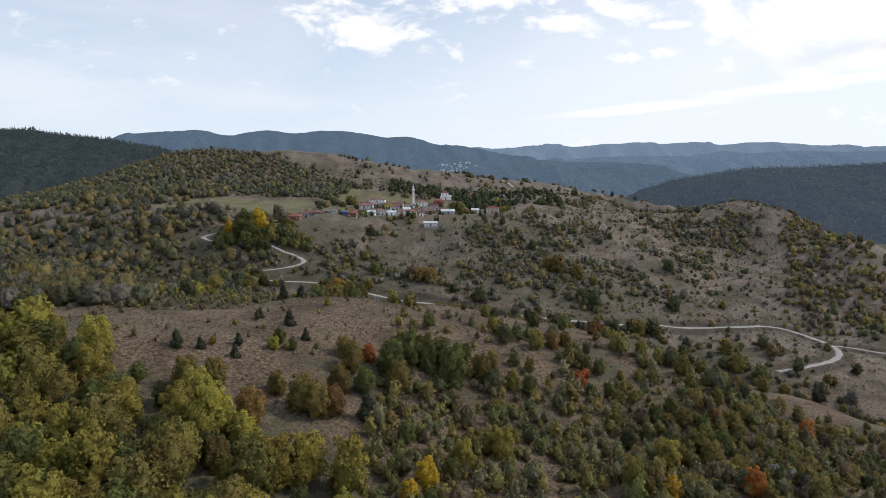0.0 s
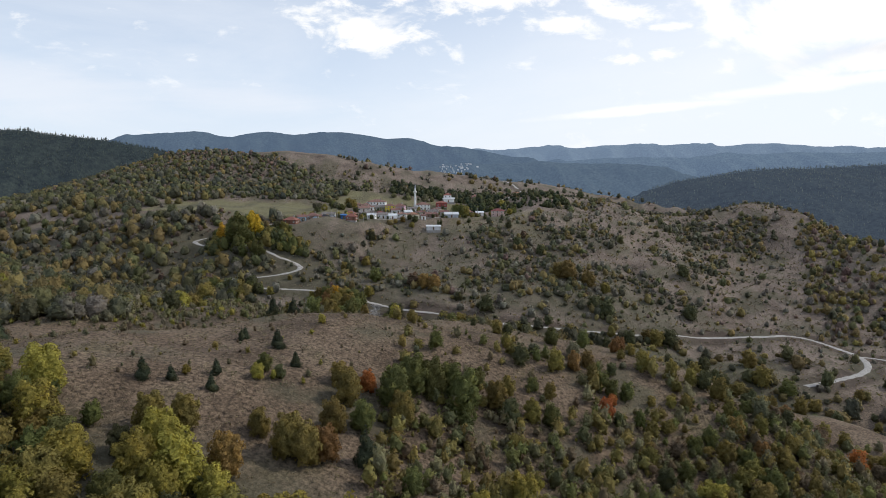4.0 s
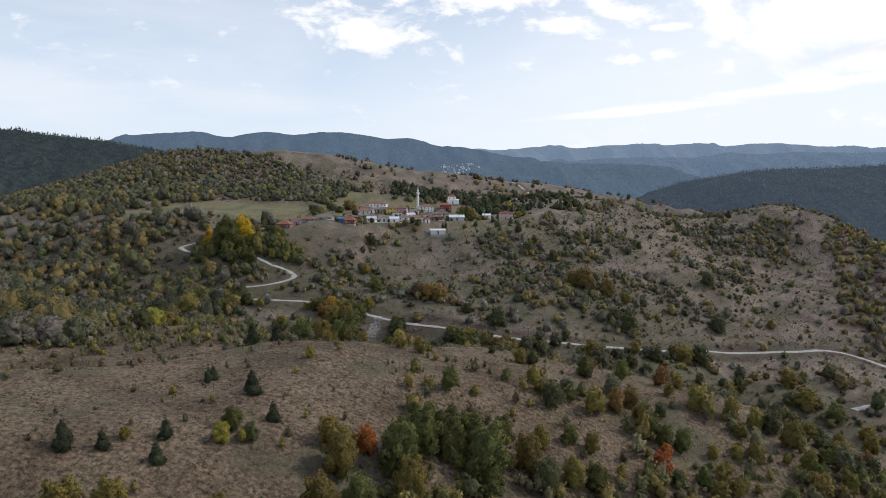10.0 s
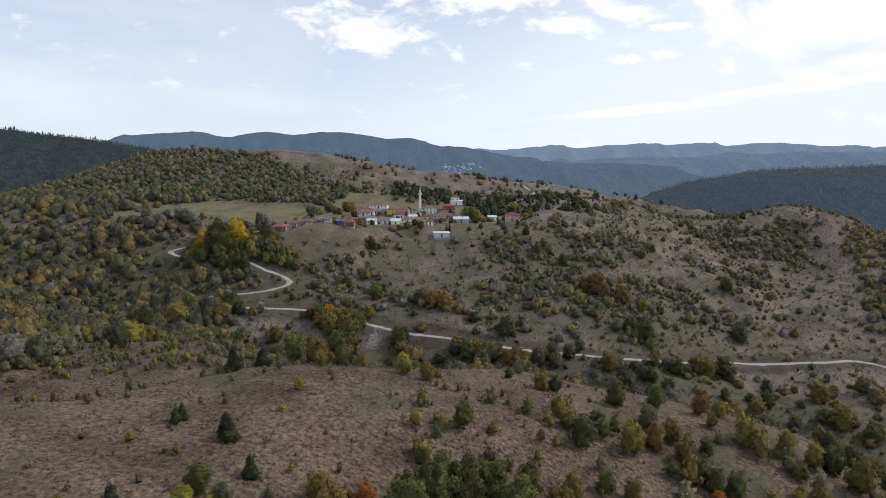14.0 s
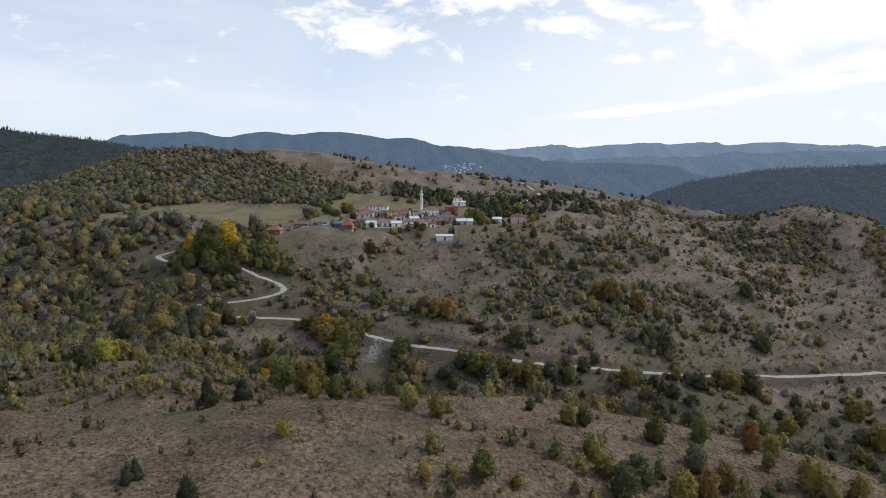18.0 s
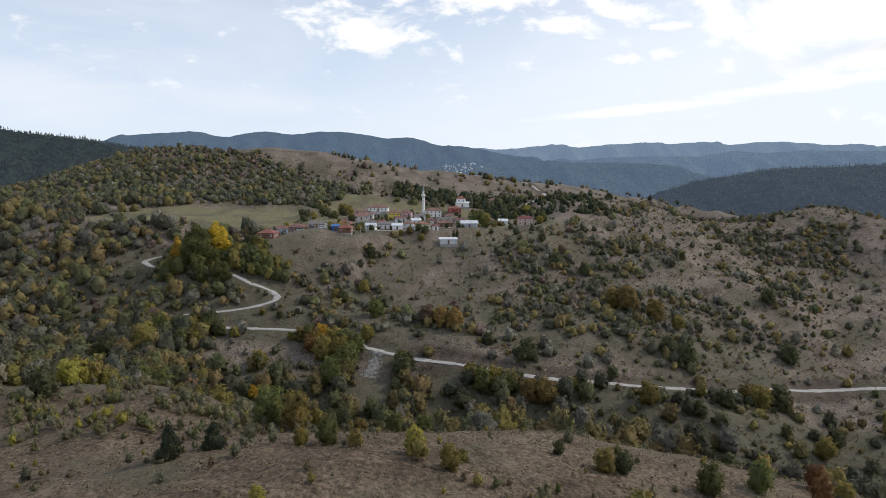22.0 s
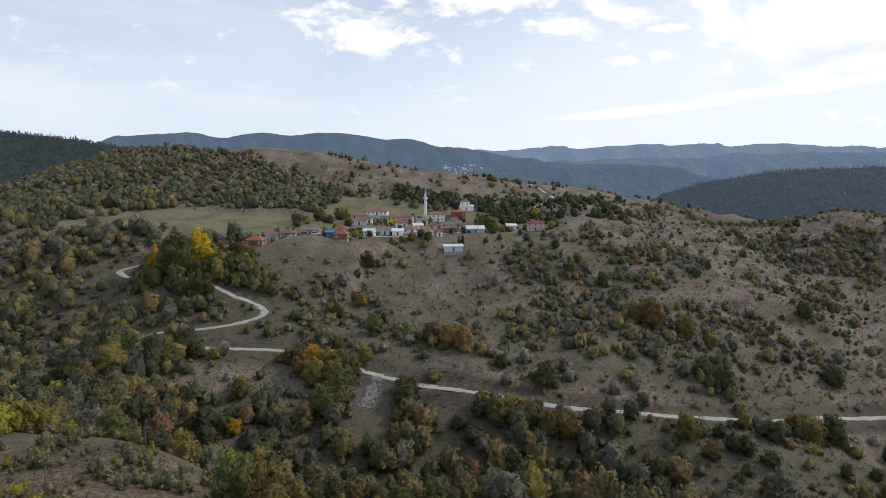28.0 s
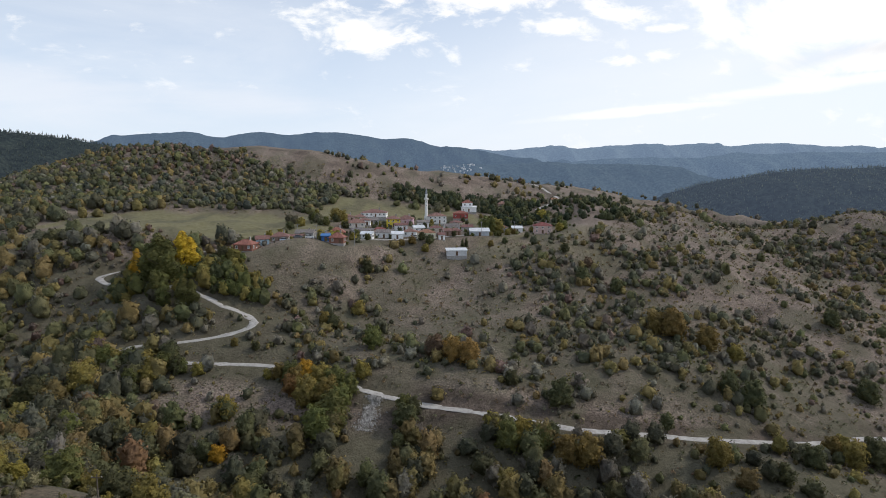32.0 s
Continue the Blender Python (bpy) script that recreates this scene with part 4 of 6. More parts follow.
VALLEY_TREES = [
    ("green", [(-42.1, 380.8, 9.6), (-28.5, 348, 8.2), (-54.5, 337.7, 12.5), (-50.5, 342, 13.0), (-49.5, 350, 9.5), (12.6, 335.6, 8.9), (2.7, 335.7, 10.6), (-121.1, 325.8, 9.7), (-105, 363.5, 6.3), (-46.9, 230.7, 10.2), (-22.2, 232.2, 5.0), (-16.4, 243.9, 5.2), (-87.5, 270, 10.5), (35.6, 268, 7.5), (53.7, 266, 7.5)]),
    ("oliveg", [(-51.7, 415.9, 7.3), (-64.1, 405.4, 5.9), (-65, 359, 8.8), (86.4, 396.2, 11.7), (75.6, 403.1, 14.2), (-59.9, 352, 11.4), (25.3, 331.7, 10.8), (18.9, 333, 9.8), (-130.3, 350.9, 12.9), (-31.2, 247, 4.2), (-104.5, 270, 8.2), (47.1, 268, 7.5), (86, 268, 7.5)]),
    ("rusto", [(-13.4, 372.5, 10.2), (-7.5, 370.7, 10.1), (76.3, 285, 7.5)]),
    ("brown", [(-19.4, 374.9, 9.4)]),
    ("dark", [(21, 353.4, 11.0), (90.9, 368.2, 11.9), (147.9, 391.6, 10.9), (6.2, 360.7, 6.2), (-60.3, 403.1, 7.0), (84.7, 372.2, 9.2), (54.5, 349.6, 6.0), (159.5, 435.2, 9.7), (161.2, 764, 11.5), (64.5, 445.7, 8.1), (49.3, 448.9, 8.4), (-51, 441.2, 7.3), (-28.5, 343.5, 9.5), (-26.3, 348.1, 7.4), (-140.5, 341.7, 10.9), (-110.7, 367.9, 8.6), (95.1, 338.1, 8.6), (-52.5, 246.5, 7.5), (-35.5, 232.8, 5.2), (-33.4, 237.8, 5.9), (-27.1, 247, 4.0), (-20.5, 247, 4.0), (-78, 270, 9.2), (42.5, 270, 7.5)]),
    ("dark", [(51.2, 268, 7.5), (85.4, 280, 7.5)]),
    ("olive", [(-43.9, 362.6, 7.1), (96.1, 392.9, 7.8), (69.9, 406.6, 10.3), (113.6, 353.4, 6.4), (-53.4, 351.1, 11.3), (63.2, 332.1, 9.7), (112, 345.3, 10.1), (-40.9, 226.5, 9.4), (-37.3, 230.6, 4.9), (-82.3, 270, 6.8), (-79.4, 279, 9.5), (-70.9, 268, 9.5), (-100.4, 270, 6.4), (-113, 276, 10), (30.8, 268, 7.5)]),
    ("gold", [(-63.4, 364.6, 6.4), (-80, 326.2, 6.2)]),
    ("tgreen", [(-131.3, 408.8, 22.8), (-135.6, 409.5, 18.4), (-127.8, 409.2, 20.1), (-116.7, 396, 13.8), (-124.2, 395.7, 11.5), (-113.7, 396.8, 11.9), (-129.5, 400.6, 11.8)]),
    ("tgold", [(-124, 415.4, 18.4), (-121, 415.6, 15.2), (-145.1, 419.8, 12.8)]),
    ("lime", [(6.9, 336.6, 9.8), (-2, 340.8, 7.2), (-83.1, 343.2, 8.5), (-109, 271, 9.7), (-97.5, 272, 4.8), (-106, 262, 8), (67.7, 268, 7.5), (71.7, 262, 7.5)]),
    ("grey", [(-65.5, 270, 9)]),
]
for group, plants in (("trees on the near ridge", RIDGE_TREES), ("trees in the valley", VALLEY_TREES)):
    for colour, places in plants:
        for x, y, h in places:
            if colour == "pine":
                tree(x, y, h * 1.12, "pine", "pine", group, 0.85)
            elif colour[0] == "t" and colour[1:] in COLOURS:
                tree(x, y, h, "green" if colour == "tgreen" else "gold", "tall", group, 1.5, "tall green poplar beside the road bend" if colour == "tgreen" else "tall golden-yellow poplar beside the road bend")
            else:
                tree(x, y, h, colour, "broad", group, 1.05 if y > 240 else 0.85 if h > 5 else 0.95)

# trees that hide the inner end of the hairpin
for x, y, h, colour in ((-137, 367, 8.5, "olive"), (-132, 366, 9, "green"), (-127.5, 366, 8, "olive"), (-122.5, 365, 9, "dark"), (-117, 364.5, 8.5, "olive"), (-111, 364, 8, "green"), (-106, 363.5, 7, "dark"), (-99, 363, 5.5, "olive"), (-126, 361, 7, "grey"), (-114, 359, 7, "olive"), (-119, 357, 7, "green"), (-140, 372, 7, "oliveg"), (-141, 379, 6, "olive"), (-84, 378, 4, "dark"), (-92, 379.5, 3.6, "olive"), (-76, 364, 4, "olive"), (-47.5, 354.5, 9, "green"), (-52, 357, 9.5, "green"), (-57, 359.5, 9, "oliveg"), (-62.5, 361.5, 8.5, "gold"), (-67.5, 362.5, 8, "green"), (-72, 364, 6.5, "olive"), (-66, 356, 8, "rusto"), (-58, 353, 8, "green"), (-53, 350, 8, "dark")):
    tree(x, y, h, colour, "broad", "trees in the valley", 1.1)

# the wood that covers the near slope
def near_wood_top(x):
    return np.interp(x, [-110, -92, -77, -58, -37, -14], [132, 131, 130, 123, 113, 105])


rng = np.random.default_rng(77)
ridge_places = [(x, y) for _, places in RIDGE_TREES for x, y, _ in places]
taken = list(ridge_places)
mix = ["olive", "lime", "green", "lime", "olive", "lime", "lime", "green", "lime", "oliveg"]
for x, y in zip(*throw(rng, 1500, -112, -12, 70, 134, lambda x, y: (1 - step(y, near_wood_top(x) - 4, near_wood_top(x))) * (1 - step(x, -30, -14) * 0.7))):
    if all((x - a) ** 2 + (y - b) ** 2 > 5.2 ** 2 for a, b in taken) and len(taken) < len(ridge_places) + 66:
        taken.append((x, y))
        tree(x, y, rng.uniform(6.5, 11.0), mix[rng.integers(len(mix))], "broad", "wood on the near slope", 0.92)

# ---- woods and shrubs ----
def ravine_start(x):
    return np.interp(x, [-150, -118, -60, -40, 0, 60, 120], [285, 276, 272, 250, 246, 240, 236])


def in_ravine(x, y):
    start = ravine_start(x)
    clearing = (1 - step(np.hypot((x + 88) / 30, (y - 346) / 13) + 0.25 * waves(x, y, 20, 28, 3), 0.7, 1.0)) * 0.7
    bank = step(x, 30, 60) * step(y, 300, 318) * 0.75
    return step(y, start, start + 7) * (1 - step(y, 340, 350)) * (0.55 + 0.45 * step(waves(x, y, 40, 21), -0.5, 0.3)) * (1 - clearing) * (1 - bank) * (1 - 0.75 * step(x, 85, 112))


CLUMPS_LOW = [(83, 399, 10), (71, 385, 10), (60, 382, 8), (40, 389, 12), (21, 390, 11), (58, 405, 10), (82, 380, 9), (102, 392, 14), (102, 406, 10), (92, 371, 10), (22, 363, 10), (10, 369, 6), (-4, 371, 6), (-9, 387, 9), (66, 335, 9), (101, 345, 9),
              (123, 350, 10), (4, 418, 4), (18, 408, 7), (34, 396, 9), (-21, 371, 6), (-35, 367, 4), (39, 418, 10), (62, 426, 10), (75, 415, 9), (84, 414, 11), (100, 417, 11), (113, 424, 8), (120, 424, 11), (129, 422, 11), (131, 414, 14), (135, 406, 14)]
CLUMPS_HIGH = [(23, 454, 15), (34, 459, 11), (41, 445, 9), (50, 453, 12), (33, 430, 5), (68, 494, 9), (69, 525, 10), (73, 479, 9), (84, 474, 9), (102, 480, 16), (114, 475, 13), (73, 447, 8), (88, 446, 10), (102, 450, 4), (49, 434, 14), (235, 540, 19),
               (225, 554, 21), (205, 538, 18), (196, 546, 14), (250, 535, 17), (261, 558, 18), (185, 471, 10), (206, 494, 13), (201, 472, 11), (158, 466, 9), (170, 431, 8), (126, 572, 11), (137, 584, 12), (82, 549, 10), (35, 494, 6), (150, 408, 11), (135, 507, 5)]
CLUMPS_WEST = [(-66, 380, 8), (-72, 392, 8), (-84, 383, 5), (-60, 398, 7), (-108, 386, 6), (-118, 392, 7), (-49, 443, 8), (-54, 448, 5), (-69, 415, 9), (-64, 413, 7), (-51, 422, 6), (-44, 396, 7), (-34, 383, 8), (-25, 379, 6), (-55, 371, 8), (-50, 368, 6), (-76, 403, 9), (-70, 434, 4), (-34, 468, 6), (-13, 420, 4), (3, 432, 5), (176, 542, 4)]
PATCHES = CLUMPS_LOW + CLUMPS_HIGH + CLUMPS_WEST


def in_patches(x, y):
    total = 0 * x
    for cx, cy, r in PATCHES:
        total = np.maximum(total, 1 - step(np.hypot(x - cx, (y - cy) * 0.9) + 2.5 * waves(x, y, 14, 41, 2), r * 0.7, r * 1.15))
    return total


def clear_of_village(x, y):
    edge = village_edge(x)
    return 1 - step(x, -116, -106) * (1 - step(x, 90, 96)) * step(y, edge - 10, edge - 4) * (1 - step(y, 600, 606))


RAVINE_MIX = pale([(OLIVE, 5), (GREEN, 4), (DARK, 4), (GREY, 2), (AMBER, 0.7), (LIME, 0.9), (COLOURS["rusto"], 0.2)], 0.95)
woods("ravine_trees", 5, 2000, -150, 200, 236, 352, in_ravine, WOOD, 1.55, RAVINE_MIX, "mixed autumn trees crowding the ravine below the road", "trees", 0.22)
woods("ravine_undergrowth", 25, 2600, -150, 200, 236, 352, lambda x, y: (0.25 + 0.5 * in_ravine(x, y)) * step(y, ravine_start(x), ravine_start(x) + 7), FAR_BUSH, 1.5, RAVINE_MIX, "bushes between the trees of the ravine", "shrubs", 0.35)
def in_slope_wood(x, y):
    """The wood on the left-hand slopes: open on the mound, round the upper road bend and towards the meadow."""
    open_bend = 0.9 * step(x, -178, -150) * step(y, 388, 400) * (1 - step(y, 436, 452))
    return (0.4 + 0.6 * step(waves(x, y, 70, 22), -0.6, 0.3)) * step(y, 236 + 0.5 * (x + 84), 250 + 0.5 * (x + 84)) * (1 - step(x, -122, -112) * (1 - step(y, 268, 282))) * (1 - step(x, -112, -104) * step(y, 262, 272)) * (1 - open_bend) * (1 - in_meadow(x, y)) * (1 - step(y, 440, 456) * 0.35) * step(x, -0.8 * y - 30, -0.8 * y - 20)


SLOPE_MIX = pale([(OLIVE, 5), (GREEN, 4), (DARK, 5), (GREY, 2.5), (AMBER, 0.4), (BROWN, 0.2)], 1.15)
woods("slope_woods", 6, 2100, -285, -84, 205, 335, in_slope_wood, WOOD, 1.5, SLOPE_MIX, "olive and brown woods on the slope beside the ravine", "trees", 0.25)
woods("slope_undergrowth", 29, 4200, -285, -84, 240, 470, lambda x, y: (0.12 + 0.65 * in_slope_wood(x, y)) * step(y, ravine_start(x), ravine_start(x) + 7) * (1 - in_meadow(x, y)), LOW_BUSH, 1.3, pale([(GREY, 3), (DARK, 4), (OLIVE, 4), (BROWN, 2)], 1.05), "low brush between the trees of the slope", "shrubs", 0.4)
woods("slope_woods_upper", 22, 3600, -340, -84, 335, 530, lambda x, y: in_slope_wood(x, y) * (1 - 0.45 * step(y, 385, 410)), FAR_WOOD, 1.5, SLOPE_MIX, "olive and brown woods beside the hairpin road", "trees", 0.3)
woods("bend_thicket", 14, 460, -152, -88, 402, 436, lambda x, y: step(y, 396 + 0.1 * (x + 150), 404) * (1 - step(y, 426 - 0.45 * np.clip(x + 125, 0, 30), 434 - 0.45 * np.clip(x + 125, 0, 30))), FAR_WOOD, 1.25, [(OLIVE, 4), (AMBER, 1), (GREEN, 4), (LIME, 0.6), (DARK, 3)], "yellowing thicket on the bank between road bends")
def in_shrubs(x, y):
    """Shrubs stand in clumps and in bands along the slope, with open grass between."""
    band = step(waves(x * 0.55 + 0.2 * y, y * 1.5, 40, 27, 4), 0.15, 0.6)
    clump = step(waves(x, y, 30, 23, 4), 0.25, 0.75)
    open_slope = (1 - step(np.hypot((x + 10) / 34, (y - 432) / 26), 0.8, 1.1)) * 0.7
    return (0.03 + 0.07 * band + 0.06 * clump + 0.48 * in_patches(x, y) + 0.05 * step(gullies(x, y), 0.45, 0.9)) * (1 - open_slope)


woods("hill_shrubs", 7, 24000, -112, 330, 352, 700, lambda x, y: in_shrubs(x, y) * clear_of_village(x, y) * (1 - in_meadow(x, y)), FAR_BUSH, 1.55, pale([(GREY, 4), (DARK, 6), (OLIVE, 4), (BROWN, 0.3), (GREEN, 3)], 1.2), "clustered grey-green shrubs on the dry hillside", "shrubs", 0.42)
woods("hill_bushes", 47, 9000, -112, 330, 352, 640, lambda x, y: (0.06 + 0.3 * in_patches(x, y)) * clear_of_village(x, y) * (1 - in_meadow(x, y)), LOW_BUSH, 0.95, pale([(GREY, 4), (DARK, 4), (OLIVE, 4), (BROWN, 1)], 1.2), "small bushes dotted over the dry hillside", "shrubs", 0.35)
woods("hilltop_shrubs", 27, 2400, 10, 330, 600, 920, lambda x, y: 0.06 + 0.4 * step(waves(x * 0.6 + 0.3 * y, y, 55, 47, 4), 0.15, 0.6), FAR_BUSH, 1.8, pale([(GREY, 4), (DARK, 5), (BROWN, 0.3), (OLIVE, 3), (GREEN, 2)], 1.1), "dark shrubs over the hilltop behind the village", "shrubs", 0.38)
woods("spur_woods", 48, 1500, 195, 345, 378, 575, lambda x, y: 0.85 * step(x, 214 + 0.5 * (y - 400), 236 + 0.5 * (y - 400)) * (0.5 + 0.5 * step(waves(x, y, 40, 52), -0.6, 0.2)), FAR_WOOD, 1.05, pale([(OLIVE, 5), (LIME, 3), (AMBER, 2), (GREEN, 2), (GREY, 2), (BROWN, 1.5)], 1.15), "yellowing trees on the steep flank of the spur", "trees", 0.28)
woods("hill_weeds", 15, 38000, -200, 320, 300, 640, lambda x, y: (0.55 + 0.4 * step(waves(x, y, 22, 45, 3), -0.3, 0.5)) * clear_of_village(x, y) * (1 - in_meadow(x, y)), WEED, 0.85, [(GREY, 5), (BROWN, 4), (DARK, 1.5), (OLIVE, 2), ((0.16, 0.13, 0.09), 4), ((0.20, 0.17, 0.11), 2)], "low dry scrub dotting the hillside", "scrub", 0.45)
def hill_wood_top(x):
    return np.interp(x, [-300, -200, -120, -60], [670, 648, 618, 600])


def above_meadow(x, y):
    """How far a place lies uphill from the upper edge of the meadow."""
    return y - (520 + 0.25 * (x + 230))


def in_hill_wood(x, y):
    return step(above_meadow(x, y), 0, 8) * (1 - step(y, hill_wood_top(x) - 10, hill_wood_top(x) + 12)) * (1 - step(x, -70, -50) * step(y, 590, 600)) * (1 - in_meadow(x, y))


woods("upper_hill_woods", 8, 8200, -420, -8, 495, 690, lambda x, y: in_hill_wood(x, y) * (0.30 + 0.70 * step(waves(x, y, 60, 24) + 0.8 * (1 - step(above_meadow(x, y), 35, 70)), -0.3, 0.5)) * (1 - 0.65 * step(above_meadow(x, y), 60, 100)), HILL_WOOD, 1.12, pale([(DARK, 7), (OLIVE, 1.5), (GREEN, 5), (GREY, 1.5), (PINEGREEN, 1), (AMBER, 0.15)], 1.25), "dark oak wood on the hill above the meadow", "trees", 0.28)
woods("upper_hill_scrub", 49, 9000, -420, -8, 495, 705, lambda x, y: in_hill_wood(x, y) * (0.2 + 0.55 * step(above_meadow(x, y), 50, 90)), LOW_BUSH, 1.75, pale([(DARK, 5), (BROWN, 2), (GREY, 3), (OLIVE, 3), (GREEN, 2), (COLOURS["rusto"], 0.25)], 1.2), "brown scrub on the upper hill", "shrubs", 0.35)
woods("ridge_shrubs", 9, 1500, -140, 90, 125, 245, lambda x, y: 0.2 + 0.5 * step(waves(x, y, 30, 25), 0, 0.8), BUSH, 0.6, [(GREY, 4), (BROWN, 4), (OLIVE, 4), (LIME, 2), (AMBER, 1), ((0.15, 0.125, 0.075), 3)], "low thorny shrubs on the grassy ridge", "shrubs", 0.45)
woods("mound_shrubs", 16, 2500, -150, -40, 205, 266, lambda x, y: 0.75 * step(y, 212, 226) * (1 - 0.8 * step(y, 248, 254)) * step(waves(x, y, 16, 29, 3), -0.5, 0.4), BUSH, 0.9, [((0.150, 0.140, 0.065), 4), (LIME, 1.5), ((0.200, 0.175, 0.105), 5), ((0.17, 0.150, 0.10), 4)], "pale olive shrubs on the mound", "shrubs")
woods("mound_thicket", 26, 420, -215, -104, 226, 300, lambda x, y: step(y, 244 + 0.35 * (x + 120), 254 + 0.35 * (x + 120)) * (1 - step(y, 284, 296)) * (1 - step(x, -118, -108) * (1 - step(y, 262, 272))), WOOD, 1.15, [(LIME, 4), (OLIVE, 5), (AMBER, 2), (GREEN, 1), (GREY, 1)], "yellow-green autumn trees beside the grassy mound", "trees", 0.25)
woods("near_slope_shrubs", 11, 4000, -16, 150, 70, 200, lambda x, y: (0.4 + 0.6 * step(waves(x, y, 28, 26), -0.6, 0.3)) * (1 - step(y, 150 + 0.3 * x, 166 + 0.3 * x) * 0.85), BUSH, 1.5, [((0.195, 0.170, 0.100), 5), ((0.125, 0.122, 0.060), 4), ((0.215, 0.170, 0.060), 5), (BROWN, 2), (AMBER, 1.5), ((0.150, 0.150, 0.055), 3)], "grey-green shrubs on the near slope", "shrubs")
woods("near_slope_trees", 17, 330, -10, 125, 84, 205, lambda x, y: 0.10 + 0.9 * step(x, 40, 60) * step(y, 105, 125) * (1 - step(y, 172 + 0.3 * (x - 40), 188 + 0.3 * (x - 40))), NEAR_WOOD, 0.95, [(OLIVE, 4), (GREEN, 2), (DARK, 2), (AMBER, 2), (GREY, 3), (BROWN, 1)], "olive trees among shrubs on the near right-hand slope", "trees", 0.25)
woods("near_wood_growth", 10, 330, -112, -12, 70, 134, lambda x, y: (1 - step(y, near_wood_top(x) - 5, near_wood_top(x) - 1)) * (1 - step(x, -30, -14) * 0.6), NEAR_WOOD, 1.3, [(OLIVE, 4), (AMBER, 1), (GREEN, 3), (DARK, 1), (LIME, 4)], "yellowing young trees filling the near wood")
woods("back_slope_woods", 28, 600, -190, 150, -60, 136, lambda x, y: np.clip((1 - step(y + 6 * waves(x, y, 30, 49, 3), 60, 78)) + (1 - step(x + 8 * waves(x, y, 30, 49, 3), -104, -92)) * step(y, 40, 60), 0, 1) * (0.35 + 0.65 * step(waves(x, y, 45, 48), -0.5, 0.4)), FAR_WOOD, 1.15, [(OLIVE, 5), (AMBER, 1), (GREEN, 3), (DARK, 3), (LIME, 1)], "yellowing trees and bushes on the slope behind the near wood")
woods("grass_tufts", 12, 22000, -120, 120, 100, 250, lambda x, y: 0.75 + 0 * x, TUFT, 1.15, [((0.165, 0.13, 0.09), 5), ((0.10, 0.075, 0.05), 3), ((0.14, 0.12, 0.065), 2), ((0.20, 0.165, 0.115), 3)], "tufts of dry grass on the ridge", "grass", 0.45)


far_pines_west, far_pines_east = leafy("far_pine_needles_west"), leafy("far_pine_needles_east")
# emission on the needles stands in for the air haze before these pines
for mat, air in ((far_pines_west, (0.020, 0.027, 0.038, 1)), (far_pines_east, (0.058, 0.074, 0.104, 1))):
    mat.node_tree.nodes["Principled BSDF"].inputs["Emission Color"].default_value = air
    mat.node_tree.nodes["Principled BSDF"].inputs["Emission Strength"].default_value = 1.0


def range_trees(name, co, n, size, colours, seed, label, mat):
    """Pines over the front of a range of hills."""
    rng = np.random.default_rng(seed)
    nk, nx = co.shape[0], co.shape[1]
    a, b = rng.uniform(0, nk * 0.62, n), rng.uniform(0, nx - 1.001, n)
    i, j = a.astype(int), b.astype(int)
    u, v = (a - i)[:, None], (b - j)[:, None]
    p = co[i, j] * (1 - u) * (1 - v) + co[i + 1, j] * u * (1 - v) + co[i, j + 1] * (1 - u) * v + co[i + 1, j + 1] * u * v
    seen = (abs(p[:, 0]) < p[:, 1] * 0.8 + 60)
    p = p[seen]
    scatter(name, SPIRE, p[:, 0], p[:, 1], size * np.exp(rng.normal(0, 0.22, len(p))), mixed(rng, len(p), colours), label, "trees", seed, z=p[:, 2], mat=mat)


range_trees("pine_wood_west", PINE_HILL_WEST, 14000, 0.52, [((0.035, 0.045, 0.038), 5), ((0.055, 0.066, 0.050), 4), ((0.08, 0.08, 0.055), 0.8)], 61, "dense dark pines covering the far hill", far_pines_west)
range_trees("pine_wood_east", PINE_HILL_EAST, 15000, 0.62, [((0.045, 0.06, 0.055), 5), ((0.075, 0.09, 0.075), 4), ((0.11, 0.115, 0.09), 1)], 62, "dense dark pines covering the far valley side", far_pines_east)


# the hamlet on the distant ridge
rng = np.random.default_rng(63)
cos, faces = [], []
nk, nx = WOODED_RIDGE.shape[:2]
for _ in range(56):
    j = int(np.argmin(abs(WOODED_RIDGE[27, :, 0] - rng.normal(43, 36))))
    i = int(rng.integers(15, 19))
    x, y, z = WOODED_RIDGE[i, j]
    w, d, h = rng.uniform(4, 8), rng.uniform(4, 6), rng.uniform(2.0, 3.6)
    x += rng.uniform(-6, 6)
    q = np.array([(sx * w / 2 + x, sy * d / 2 + y, z + k) for k in (-4, h) for sx, sy in ((-1, -1), (1, -1), (1, 1), (-1, 1))] + [(x - w / 2, y, z + h + 1.2), (x + w / 2, y, z + h + 1.2)])
    faces += [[len(cos) * 10 + v for v in f] for f in ((0, 1, 5, 4), (1, 2, 6, 5), (2, 3, 7, 6), (3, 0, 4, 7), (4, 5, 9, 8), (6, 7, 8, 9))]
    cos.append(q)
# the walls carry the same emitted haze as the ridges
hamlet_wall = distance_material("hamlet_walls", (0.40, 0.40, 0.40), (0.62, 0.60, 0.58), (0.05, 0.07, 0.10))
tagged(new("far_hamlet", array_mesh("far_hamlet", np.vstack(cos), np.array(faces), hamlet_wall)), "tiny pale houses of a hamlet on the distant ridge", "houses", kind="stuff")


# ---- the village ----
def plaster(name, colour, wear=0.12):
    return material(name, [tuple(v * (1 - wear) for v in colour), colour, tuple(min(0.9, v * (1 + wear * 0.6)) for v in colour)], scale=0.8, detail=6, rough=0.9, bump=0.01, bump_scale=12, fine=(5.0, 0.08), vary=0.05)


